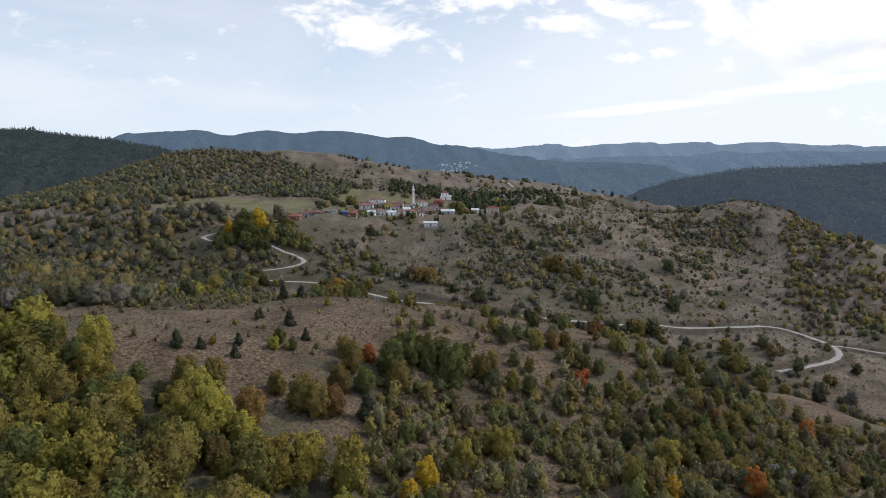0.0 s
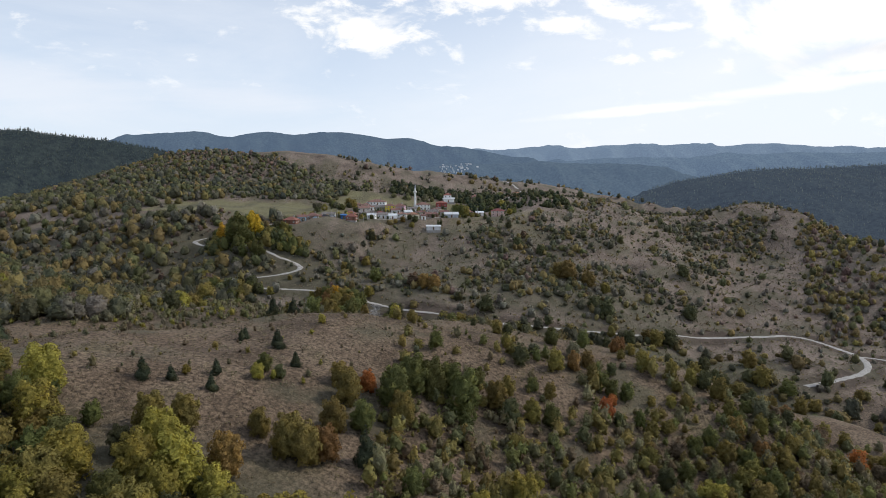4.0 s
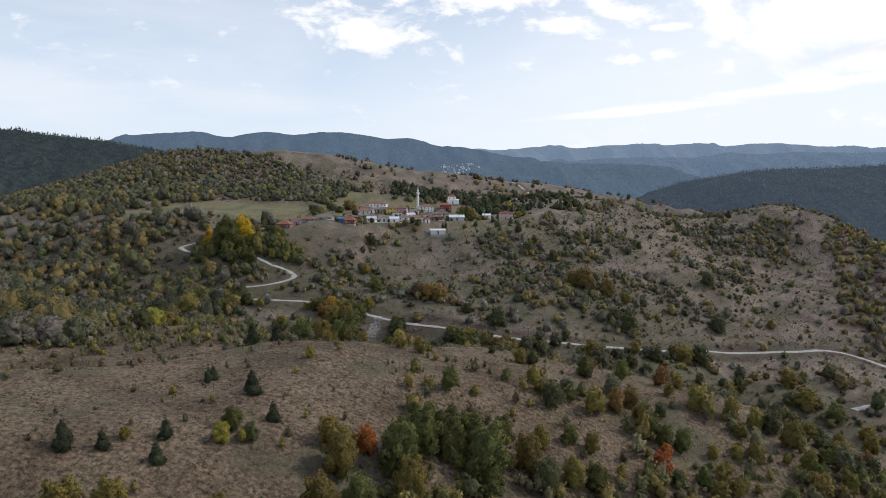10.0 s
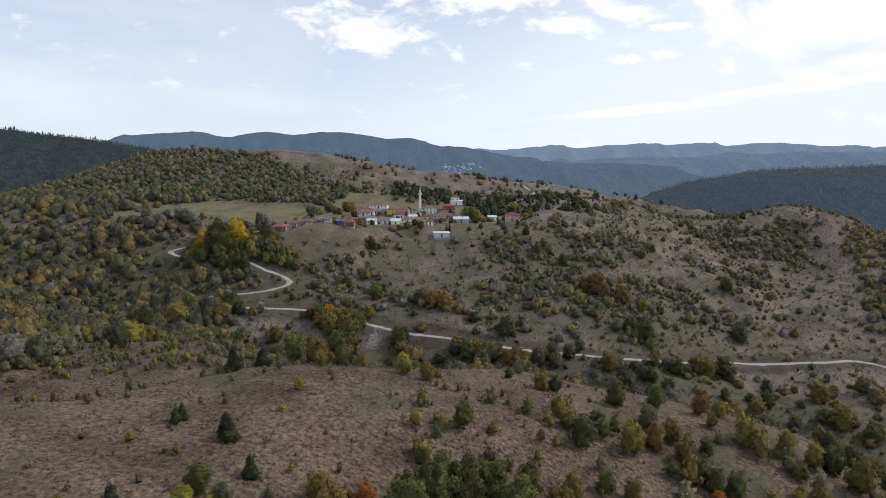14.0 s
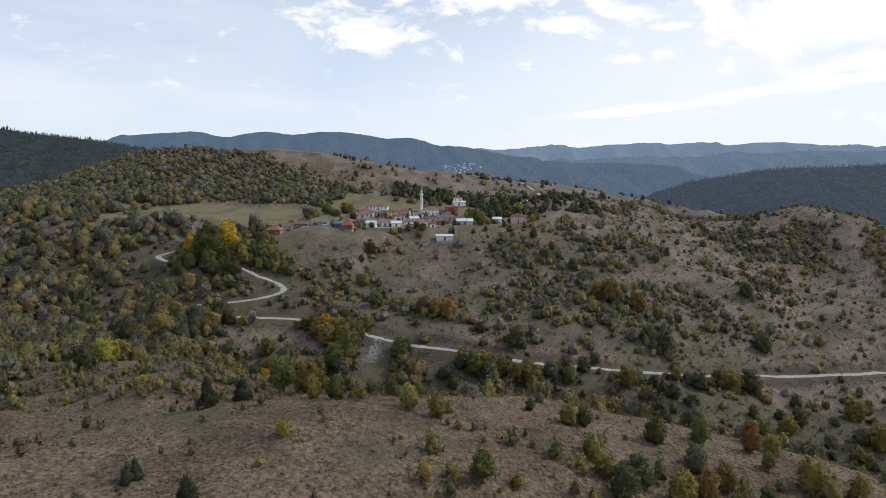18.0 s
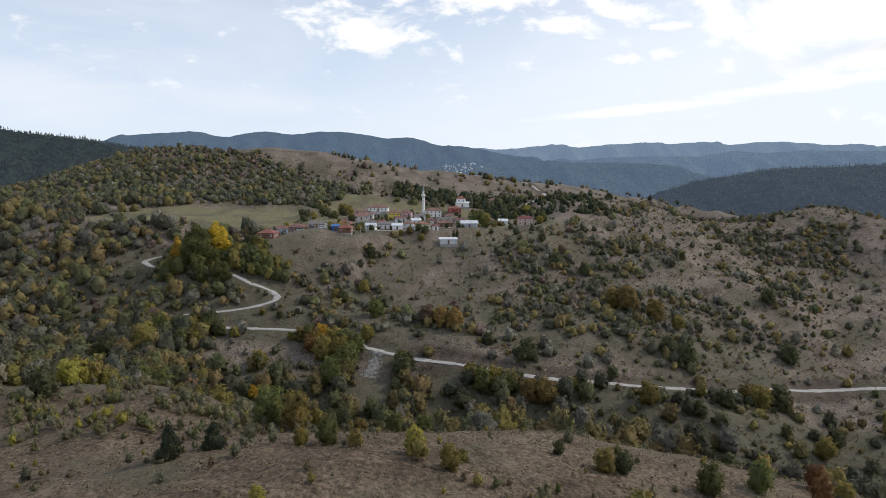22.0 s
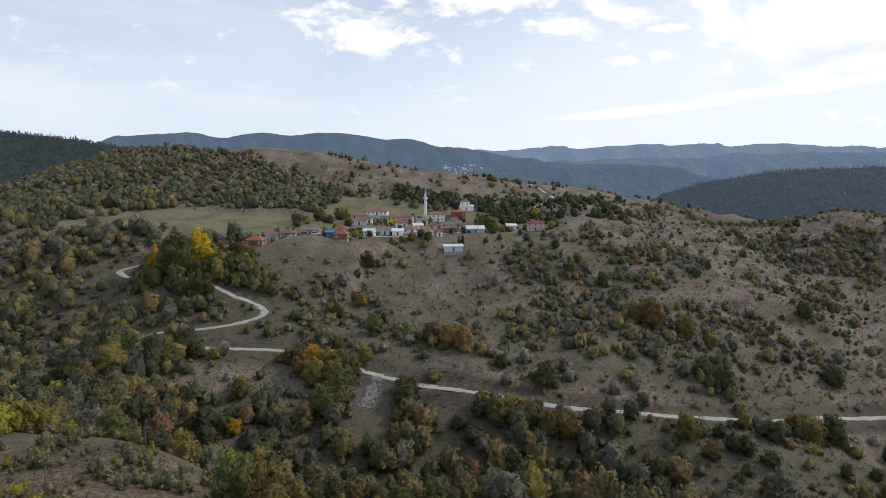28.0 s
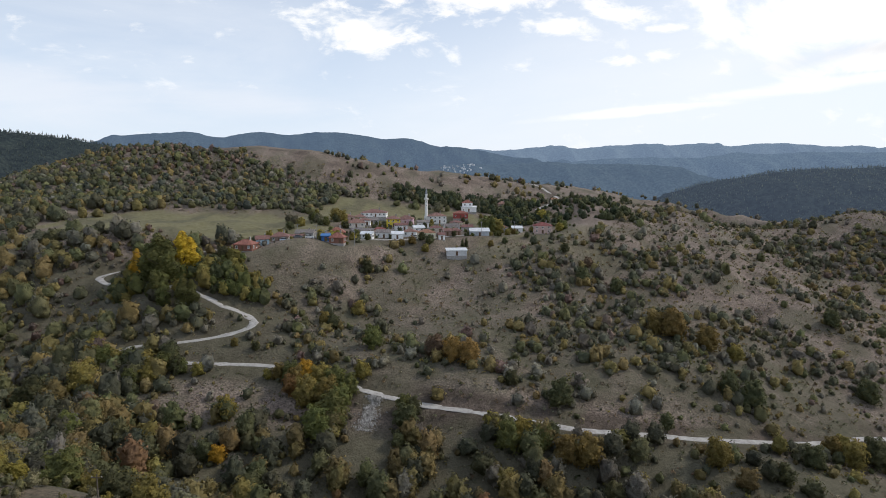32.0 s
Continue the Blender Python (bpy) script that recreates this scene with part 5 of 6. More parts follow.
def tiled(name, colour):
    """Roof tiles: rows of pantiles as relief, with darker and paler tiles."""
    m = material(name, [tuple(v * 0.6 for v in colour), colour, tuple(v * 1.35 for v in colour)], scale=1.6, detail=6, rough=0.85, fine=(6.0, 0.25), vary=0.15)
    t = m.node_tree
    link, bsdf = t.links.new, t.nodes["Principled BSDF"]
    coord, wave, bump = t.nodes.new("ShaderNodeTexCoord"), t.nodes.new("ShaderNodeTexWave"), t.nodes.new("ShaderNodeBump")
    wave.inputs["Scale"].default_value, wave.inputs["Distortion"].default_value = 1.3, 0.3
    bump.inputs["Distance"].default_value = 0.08
    link(coord.outputs["Object"], wave.inputs["Vector"]), link(wave.outputs["Fac"], bump.inputs["Height"]), link(bump.outputs[0], bsdf.inputs["Normal"])
    return m


WALLS = {"brick": plaster("red_brick", (0.22, 0.105, 0.075), 0.3), "sky": plaster("blue_plaster", (0.38, 0.50, 0.58)), "brown": plaster("brown_wall", (0.30, 0.21, 0.17), 0.25), "grey": plaster("grey_render", (0.50, 0.48, 0.46), 0.2),
         "blue": plaster("blue_sheet", (0.05, 0.13, 0.30)), "beige": plaster("beige_plaster", (0.66, 0.61, 0.54), 0.2), "white": plaster("white_plaster", (0.83, 0.82, 0.80)), "yellow": plaster("yellow_plaster", (0.68, 0.53, 0.07)),
         "pink": plaster("pink_plaster", (0.62, 0.42, 0.48)), "red": plaster("red_plaster", (0.36, 0.09, 0.075)), "cream": plaster("cream_plaster", (0.76, 0.70, 0.54)), "greywhite": plaster("grey_block", (0.62, 0.62, 0.62), 0.2),
         "tin": plaster("zinc_sheet", (0.44, 0.47, 0.50), 0.2), "rose": plaster("rose_plaster", (0.58, 0.42, 0.37), 0.2)}
ROOFS = {"red": tiled("red_roof_tiles", (0.25, 0.098, 0.082)), "old": tiled("weathered_roof_tiles", (0.225, 0.125, 0.108)), "slate": tiled("grey_roof_sheets", (0.20, 0.18, 0.17)), "orange": tiled("orange_roof_tiles", (0.26, 0.135, 0.095)),
         "tin": plaster("tin_roof", (0.58, 0.60, 0.62), 0.2), "blue": plaster("blue_roof_sheet", (0.06, 0.16, 0.36))}
frame_white = plaster("window_frame", (0.72, 0.72, 0.70))
stone_white = plaster("minaret_stone", (0.74, 0.73, 0.70), 0.08)
lead = material("lead_sheet", [(0.20, 0.21, 0.23), (0.30, 0.31, 0.33)], scale=1.0, rough=0.5, metal=0.4)
door_brown = material("door_wood", [(0.10, 0.055, 0.03), (0.17, 0.10, 0.06)], scale=2.0, rough=0.6)
concrete = material("concrete", [(0.28, 0.27, 0.25), (0.40, 0.38, 0.36)], scale=1.2, rough=0.95, fine=(6, 0.15))
pane_glass = material("window_glass", [(0.02, 0.025, 0.03), (0.03, 0.035, 0.04)], scale=1.0, rough=0.08)
pane_glass.node_tree.nodes["Principled BSDF"].inputs["Specular IOR Level"].default_value = 0.6


def part(name, bm, mat, parent, label=""):
    me = bpy.data.meshes.new(name)
    bm.normal_update(), bm.to_mesh(me), bm.free()
    me.materials.append(mat)
    ob = new(name, me)
    ob.parent = parent
    return tagged(ob, label)


def block(bm, x0, x1, y0, y1, z0, z1):
    m = Matrix.Translation(((x0 + x1) / 2, (y0 + y1) / 2, (z0 + z1) / 2)) @ Matrix.Diagonal((x1 - x0, y1 - y0, z1 - z0, 1))
    return bmesh.ops.create_cube(bm, size=1, matrix=m)


def roof_bm(w, d, z, rise_h, kind, over=0.45, thick=0.16):
    """A roof with eaves and thickness: hip, gable along x, or lean-to."""
    bm = bmesh.new()
    a, b = w / 2 + over, d / 2 + over
    if kind == "hip":
        r = max(0.05, (a - b) if a > b else 0.0)
        q = max(0.0, (b - a) if b > a else 0.0)
        low = [(-a, -b, z), (a, -b, z), (a, b, z), (-a, b, z)]
        top = [(-r, -q, z + rise_h), (r, q, z + rise_h)]
        v = [bm.verts.new(c) for c in low] + [bm.verts.new((x, y, c + thick)) for x, y, c in low] + [bm.verts.new(c) for c in top]
        for f in ((0, 3, 2, 1), (0, 1, 5, 4), (1, 2, 6, 5), (2, 3, 7, 6), (3, 0, 4, 7)):
            bm.faces.new([v[i] for i in f])
        for f in ((4, 5, 9, 8), (5, 6, 9), (6, 7, 8, 9), (7, 4, 8)):
            bm.faces.new([v[i] for i in f])
        return bm
    if kind == "gable":
        prof = [(-b, z), (0, z + rise_h), (b, z), (b, z + thick), (0, z + rise_h + thick), (-b, z + thick)]
    else:
        prof = [(-b, z), (b, z + rise_h), (b, z + rise_h + thick), (-b, z + thick)]
    ends = [[bm.verts.new((x, y, c)) for y, c in prof] for x in (-a, a)]
    n = len(prof)
    for k in range(n):
        bm.faces.new((ends[0][k], ends[0][(k + 1) % n], ends[1][(k + 1) % n], ends[1][k]))
    if n == 6:
        for e, order in ((ends[0], ((0, 5, 4, 1), (1, 4, 3, 2))), (ends[1], ((0, 1, 4, 5), (1, 2, 3, 4)))):
            for f in order:
                bm.faces.new([e[i] for i in f])
    else:
        bm.faces.new(ends[0][::-1]), bm.faces.new(ends[1])
    return bm


def window(parent, x, y, z, side, w=0.95, h=1.15):
    """A window set in a wall: a frame that stands proud, a sill, and a pane."""
    base = new("window")
    base.parent = parent
    base.matrix_local = Matrix.Translation((x, y, z)) @ Matrix.Rotation(side, 4, "Z")
    bm = bmesh.new()
    for x0, x1, z0, z1 in ((-w / 2, -w / 2 + 0.09, 0, h), (w / 2 - 0.09, w / 2, 0, h), (-w / 2 + 0.09, w / 2 - 0.09, h - 0.09, h), (-w / 2 + 0.09, w / 2 - 0.09, 0, 0.09), (-0.03, 0.03, 0.09, h - 0.09)):
        block(bm, x0, x1, -0.07, 0.02, z0, z1)
    block(bm, -w / 2 - 0.08, w / 2 + 0.08, -0.14, 0.02, -0.08, 0)
    part("frame", bm, frame_white, base)
    bm = bmesh.new()
    block(bm, -w / 2 + 0.09, w / 2 - 0.09, -0.03, 0.01, 0.09, h - 0.09)
    part("pane", bm, pane_glass, base)


def house(name, x, y, w, d, h, rise_h, wall, roof, kind, turn, label, category="house"):
    """A house: walls on a footing, roof with eaves, chimney, door, and windows for each storey on three sides."""
    base = new(name)
    c, s = math.cos(turn), math.sin(turn)
    corners = [(x + c * u - s * v, y + s * u + c * v) for u in (-w / 2, w / 2) for v in (-d / 2, d / 2)]
    zs = [float(ground_height(*q)) for q in corners]
    z = 0.5 * (sum(zs) / 4 + max(zs))
    base.matrix_world = Matrix.Translation((x, y, z)) @ Matrix.Rotation(turn, 4, "Z")
    h = max(2.4, h)
    bm = bmesh.new()
    block(bm, -w / 2, w / 2, -d / 2, d / 2, -0.2, h)
    if kind == "gable":
        g = [bm.verts.new(q) for q in ((-w / 2, -d / 2, h), (-w / 2, d / 2, h), (-w / 2, 0, h + rise_h), (w / 2, -d / 2, h), (w / 2, d / 2, h), (w / 2, 0, h + rise_h))]
        for f in ((0, 2, 1), (3, 4, 5), (0, 3, 5, 2), (1, 2, 5, 4)):
            bm.faces.new([g[i] for i in f])
    if kind == "lean":
        g = [bm.verts.new(q) for q in ((-w / 2, -d / 2, h), (-w / 2, d / 2, h), (-w / 2, d / 2, h + rise_h * 0.9), (w / 2, -d / 2, h), (w / 2, d / 2, h), (w / 2, d / 2, h + rise_h * 0.9))]
        for f in ((0, 2, 1), (3, 4, 5), (1, 2, 5, 4), (0, 3, 5, 2)):
            bm.faces.new([g[i] for i in f])
    part("wall", bm, WALLS[wall], base)
    bm = bmesh.new()
    block(bm, -w / 2 - 0.08, w / 2 + 0.08, -d / 2 - 0.08, d / 2 + 0.08, min(zs) - z - 1.2, -0.2)
    part("footing", bm, concrete, base)
    part("roof", roof_bm(w, d, h + 0.02, max(0.7, rise_h), kind), ROOFS[roof], base)
    if w > 5.2 and kind != "lean" and wall not in ("tin", "blue"):
        bm = bmesh.new()
        block(bm, w * 0.2 - 0.3, w * 0.2 + 0.3, 0.1, 0.7, h + rise_h * 0.4, h + rise_h + 0.8)
        block(bm, w * 0.2 - 0.38, w * 0.2 + 0.38, 0.02, 0.78, h + rise_h + 0.8, h + rise_h + 0.92)
        part("chimney", bm, concrete, base)
        storeys = 2 if h > 3.6 else 1
        sh = h / storeys
        wh = min(1.2, sh * 0.5)
        n = max(2, int(w / 2.6))
        for k in range(storeys):
            for i in range(n):
                u = -w / 2 + w * (i + 0.5) / n
                if k == 0 and i == n // 2:
                    continue
                window(base, u, -d / 2, k * sh + sh * 0.36, 0.0, 0.95, wh)
            for v in (-d * 0.22, d * 0.22):
                window(base, w / 2, v, k * sh + sh * 0.36, math.pi / 2, 0.95, wh)
                window(base, -w / 2, v, k * sh + sh * 0.36, -math.pi / 2, 0.95, wh)
        u = -w / 2 + w * (n // 2 + 0.5) / n
    else:
        u = 0.0
    bm = bmesh.new()
    block(bm, u - 0.5, u + 0.5, -d / 2 - 0.06, -d / 2 + 0.02, -0.1, 2.0)
    door = part("door", bm, door_brown, base)
    bm = bmesh.new()
    bmesh.ops.create_icosphere(bm, subdivisions=1, radius=0.05, matrix=Matrix.Translation((u + 0.38, -d / 2 - 0.09, 0.95)))
    part("handle", bm, lead, door)
    return tagged(base, label, category, "village houses")


WALL_WORDS = {"brick": "red brick", "sky": "pale blue plastered", "brown": "brown mud-walled", "grey": "grey rendered", "blue": "blue sheet-metal", "beige": "beige plastered", "white": "white plastered", "yellow": "bright yellow plastered", "pink": "pink plastered",
              "red": "dark red plastered", "cream": "cream plastered", "greywhite": "grey block-built", "tin": "zinc-clad", "rose": "rose-brown plastered"}
ROOF_WORDS = {"red": "red tiled roof", "old": "weathered tile roof", "slate": "dark grey roof", "orange": "orange tiled roof", "tin": "pale tin roof", "blue": "blue sheet roof"}
VILLAGE = [
    ("brick_house", -103, 432, 8.4, 6.9, 2.5, 2.2, "brick", "red", "hip", -0.15),
    ("blue_house", -98, 440, 5.6, 4.6, 2.5, 1.5, "sky", "old", "gable", 0.3),
    ("low_house", -93, 452, 8.0, 6.5, 1.9, 2.1, "brown", "old", "hip", 0.1),
    ("grey_barn", -86, 475, 9.2, 7.5, 2.0, 1.4, "grey", "slate", "gable", 0),
    ("house", -71, 480, 8.2, 6.7, 2.3, 2.6, "brick", "red", "hip", 0.1),
    ("small_house", -66, 452, 6.9, 5.7, 2.4, 2.4, "brick", "red", "hip", -0.1),
    ("shed", -71.5, 451.5, 3.8, 3.2, 1.8, 0.6, "blue", "blue", "lean", 0.1),
    ("house", -65, 510, 9.6, 7.8, 1.9, 2.2, "beige", "old", "hip", 0.15),
    ("house", -59, 492, 11.5, 9.4, 2.7, 0.9, "beige", "slate", "gable", 0.05),
    ("white_house", -47, 490, 8.7, 7.1, 2.7, 1.5, "white", "slate", "gable", -0.1),
    ("house", -60, 560, 16.0, 13.1, 1.8, 2.2, "white", "old", "hip", 0),
    ("house", -68, 548, 7.1, 5.8, 2.1, 1.8, "beige", "old", "hip", 0.2),
    ("yellow_house", -45, 522, 8.0, 6.5, 4.4, 1.9, "yellow", "old", "hip", 0.1),
    ("pink_house", -38, 532, 8.6, 7.0, 3.2, 2.1, "pink", "old", "hip", -0.1),
    ("barn", -59, 532, 8.1, 6.7, 1.7, 1.4, "grey", "slate", "gable", 0.2),
    ("mosque", -20, 560, 11.6, 9.6, 4.4, 2.2, "white", "old", "hip", 0.12),
    ("red_house", -4, 580, 9.9, 8.1, 3.1, 1.9, "red", "red", "hip", 0),
    ("white_house", -11, 525, 8.3, 6.8, 2.7, 1.7, "white", "slate", "gable", 0.2),
    ("hut", -9, 505, 5.7, 4.6, 1.6, 1.6, "brown", "old", "hip", 0.1),
    ("cream_house", -25, 485, 8.9, 7.3, 3.3, 1.8, "cream", "orange", "hip", 0.15),
    ("white_house", -34, 495, 7.3, 6.0, 1.8, 1.5, "white", "old", "hip", -0.1),
    ("long_shed", -9.5, 471, 10.0, 5.5, 1.4, 0.6, "greywhite", "tin", "lean", 0.1),
    ("hut", -17, 482, 3.2, 2.6, 2.1, 1.2, "white", "old", "gable", 0.2),
    ("tin_barn", 4, 505, 10.4, 8.5, 1.6, 1.6, "tin", "tin", "gable", 0.05),
    ("house", 17, 525, 8.6, 7.1, 2.7, 2.3, "grey", "old", "hip", 0.2),
    ("shed", 27, 520, 5.9, 4.8, 1.3, 1.0, "white", "tin", "lean", 0),
    ("red_roof_house", 41, 515, 10.0, 8.2, 4.2, 1.9, "rose", "red", "hip", -0.12),
    ("house", 28, 620, 7.1, 5.8, 2.9, 2.1, "rose", "old", "hip", 0.1),
    ("hut", 70, 640, 4.4, 3.6, 2.2, 1.3, "cream", "orange", "gable", 0.1),
]
for name, x, y, w, d, h, rise_h, wall, roof, kind, turn in VILLAGE:
    sort = {"shed": "shed", "long_shed": "shed", "barn": "barn", "tin_barn": "barn", "grey_barn": "barn", "hut": "hut", "mosque": "mosque"}.get(name, "house")
    house(name, x, y, w, d, h, rise_h, wall, roof, kind, turn, "%s village %s with %s" % (WALL_WORDS[wall], sort, ROOF_WORDS[roof]), sort)
# lower outbuildings between the houses
for k, (x, y, w, d, h, wall, roof, kind, turn) in enumerate(((-76, 470, 6, 4.5, 2.4, "grey", "slate", "gable", 0.3), (-55, 478, 6, 4, 2.4, "white", "tin", "gable", -0.2), (-51, 502, 7, 5, 2.5, "rose", "red", "hip", 0.25), (-40, 512, 7, 5, 2.6, "white", "old", "gable", 0.2),
                                                        (-30, 508, 6, 5, 2.2, "white", "tin", "gable", 0.3), (-20, 512, 7, 5, 2.6, "beige", "old", "hip", 0.2), (-62, 524, 7, 5, 2.6, "white", "old", "hip", 0.0), (-28, 530, 7, 6, 3.0, "white", "slate", "gable", 0.1),
                                                        (-73, 535, 6, 5, 2.6, "rose", "old", "hip", 0.3), (-14, 500, 5, 4, 2.4, "brown", "old", "gable", 0.2), (-40, 484, 6, 3, 2.2, "white", "tin", "lean", 0.05),
                                                        (-2, 530, 7, 5, 2.6, "grey", "old", "gable", 0.15), (-8, 545, 8, 6, 3.2, "cream", "old", "hip", 0.1), (-88, 464, 6, 4, 2.3, "brown", "old", "gable", 0.1), (10, 534, 6, 4, 2.4, "brown", "old", "gable", 0.1))):
    house("outbuilding", x, y, w, d, h, 1.3, wall, roof, kind, turn, "low %s outbuilding with %s" % (WALL_WORDS[wall], ROOF_WORDS[roof]), "outbuilding")
# the tall white house on its broad lower floor
big = house("white_house", 2.5, 602, 10.6, 9, 2.9, 0.5, "white", "tin", "lean", 0.0, "white two-storey house on a broad ground floor", "house")
top_floor = house("upper_house", 1.6, 603, 7.2, 6.5, 6.0, 2.2, "white", "red", "hip", 0.0, "white upper house with red hipped tile roof", "house")


# ---- minaret ----
def minaret(x, y, height):
    """A slim round minaret: square foot, tapering shaft, gallery with parapet, upper shaft and pointed cone with finial."""
    base = new("minaret")
    base.location = (x, y, float(ground_height(x, y)))

    def turned(rings, sides=16):
        bm = bmesh.new()
        loops = [[bm.verts.new((r * math.cos(6.2832 * k / sides), r * math.sin(6.2832 * k / sides), z)) for k in range(sides)] for r, z in rings]
        for a, b in zip(loops, loops[1:]):
            for k in range(sides):
                bm.faces.new((a[k], a[(k + 1) % sides], b[(k + 1) % sides], b[k]))
        bm.faces.new(loops[0][::-1]), bm.faces.new(loops[-1])
        return bm

    bm = bmesh.new()
    block(bm, -1.3, 1.3, -1.3, 1.3, -1.5, 3.2)
    part("foot", bm, stone_white, base)
    g = height * 0.66
    part("shaft", turned([(1.25, 3.2), (0.98, 4.6), (0.88, g - 0.8), (0.88, g - 0.6)]), stone_white, base)
    part("gallery", turned([(0.9, g - 0.6), (1.15, g - 0.3), (1.45, g), (1.5, g + 0.15), (1.5, g + 1.1), (1.42, g + 1.1), (1.42, g + 0.15), (0.7, g + 0.16)]), stone_white, base, "white stone gallery with parapet")
    part("upper_shaft", turned([(0.78, g + 0.15), (0.74, height * 0.80), (0.86, height * 0.805), (0.86, height * 0.815)]), stone_white, base)
    part("cone", turned([(0.92, height * 0.815), (0.5, height * 0.90), (0.07, height * 0.985)]), lead, base, "grey lead cone")
    part("finial", turned([(0.05, height * 0.985), (0.16, height * 0.99), (0.05, height), (0.02, height * 1.02)], 8), lead, base)
    for k in range(4):
        bm = bmesh.new()
        block(bm, -0.14, 0.14, -0.92, -0.86, 6.0 + k * 2.2, 6.8 + k * 2.2)
        part("slit_window", bm, pane_glass, base)
    return tagged(base, "slender white stone minaret with grey pointed cone", "minaret")


minaret(-26.6, 558, 21.8)


# ---- parked cars, poles ----
def car(x, y, turn, colour, label):
    base = new("parked_car")
    base.matrix_world = Matrix.Translation((x, y, float(ground_height(x, y)) + 0.02)) @ Matrix.Rotation(turn, 4, "Z")
    paint = material("paint_" + label.split()[0], [tuple(v * 0.92 for v in colour), colour], scale=1.0, rough=0.3)

    def prism(profile, half, inset=0.0):
        bm = bmesh.new()
        sides = [[bm.verts.new((u, s * (half - (inset if v > 1.0 else 0)), v)) for u, v in profile] for s in (-1, 1)]
        n = len(profile)
        for k in range(n):
            bm.faces.new((sides[0][k], sides[0][(k + 1) % n], sides[1][(k + 1) % n], sides[1][k]))
        bm.faces.new(sides[0][::-1]), bm.faces.new(sides[1])
        return bm

    part("body", prism([(-2.1, 0.3), (2.1, 0.3), (2.1, 0.75), (1.95, 0.9), (-2.05, 0.95), (-2.12, 0.6)], 0.85), paint, base)
    part("cabin", prism([(-1.7, 0.94), (1.2, 0.9), (0.5, 1.42), (-1.3, 1.45)], 0.8, 0.15), pane_glass, base, "dark glazed cabin")
    part("car_roof", prism([(-1.25, 1.455), (0.45, 1.425), (0.4, 1.49), (-1.2, 1.51)], 0.68, 0.02), paint, base)
    for u in (-1.3, 1.3):
        for v in (-0.82, 0.82):
            bm = bmesh.new()
            bmesh.ops.create_cone(bm, cap_ends=True, segments=14, radius1=0.31, radius2=0.31, depth=0.2, matrix=Matrix.Translation((u, v, 0.31)) @ Matrix.Rotation(math.pi / 2, 4, "X"))
            part("wheel", bm, lead, base)
    return tagged(base, label, "car", "parked cars")


car(-78.5, 448.5, 0.2, (0.75, 0.75, 0.74), "white parked car at the village edge")
car(-83.5, 447.5, 0.1, (0.12, 0.12, 0.13), "dark grey parked car at the village edge")
car(-90, 447.5, 0.15, (0.55, 0.66, 0.75), "pale blue parked van at the village edge")
car(-31, 489, 0.3, (0.70, 0.70, 0.70), "silver parked car between the houses")

wood_pole = material("pole_wood", [(0.10, 0.08, 0.06), (0.18, 0.15, 0.12)], scale=2.0, rough=0.9)


def utility_pole(x, y, height, mat):
    base = new("utility_pole")
    base.location = (x, y, float(ground_height(x, y)))
    bm = bmesh.new()
    bmesh.ops.create_cone(bm, cap_ends=True, segments=8, radius1=0.15, radius2=0.09, depth=height + 1, matrix=Matrix.Translation((0, 0, height / 2 - 0.5)))
    part("pole", bm, mat, base)
    bm = bmesh.new()
    block(bm, -0.9, 0.9, -0.06, 0.06, height - 0.6, height - 0.48)
    arm = part("crossarm", bm, mat, base)
    for u in (-0.75, 0, 0.75):
        bm = bmesh.new()
        bmesh.ops.create_cone(bm, cap_ends=True, segments=6, radius1=0.06, radius2=0.04, depth=0.18, matrix=Matrix.Translation((u, 0, height - 0.39)))
        part("insulator", bm, stone_white, arm)
    return tagged(base, "thin weathered utility pole with a short crossarm", "utility pole", "utility poles")


for x, y, h, mat in ((-84, 449, 7, concrete), (-76, 452, 7, concrete), (-58, 452, 7, concrete), (5, 500, 8, concrete), (-16, 484, 8, concrete), (25, 515, 7, concrete), (-44, 505, 7, concrete), (8, 570, 8, concrete), (-75.3, 230, 4.4, wood_pole), (-71, 252.3, 4.4, wood_pole)):
    utility_pole(x, y, h, mat)

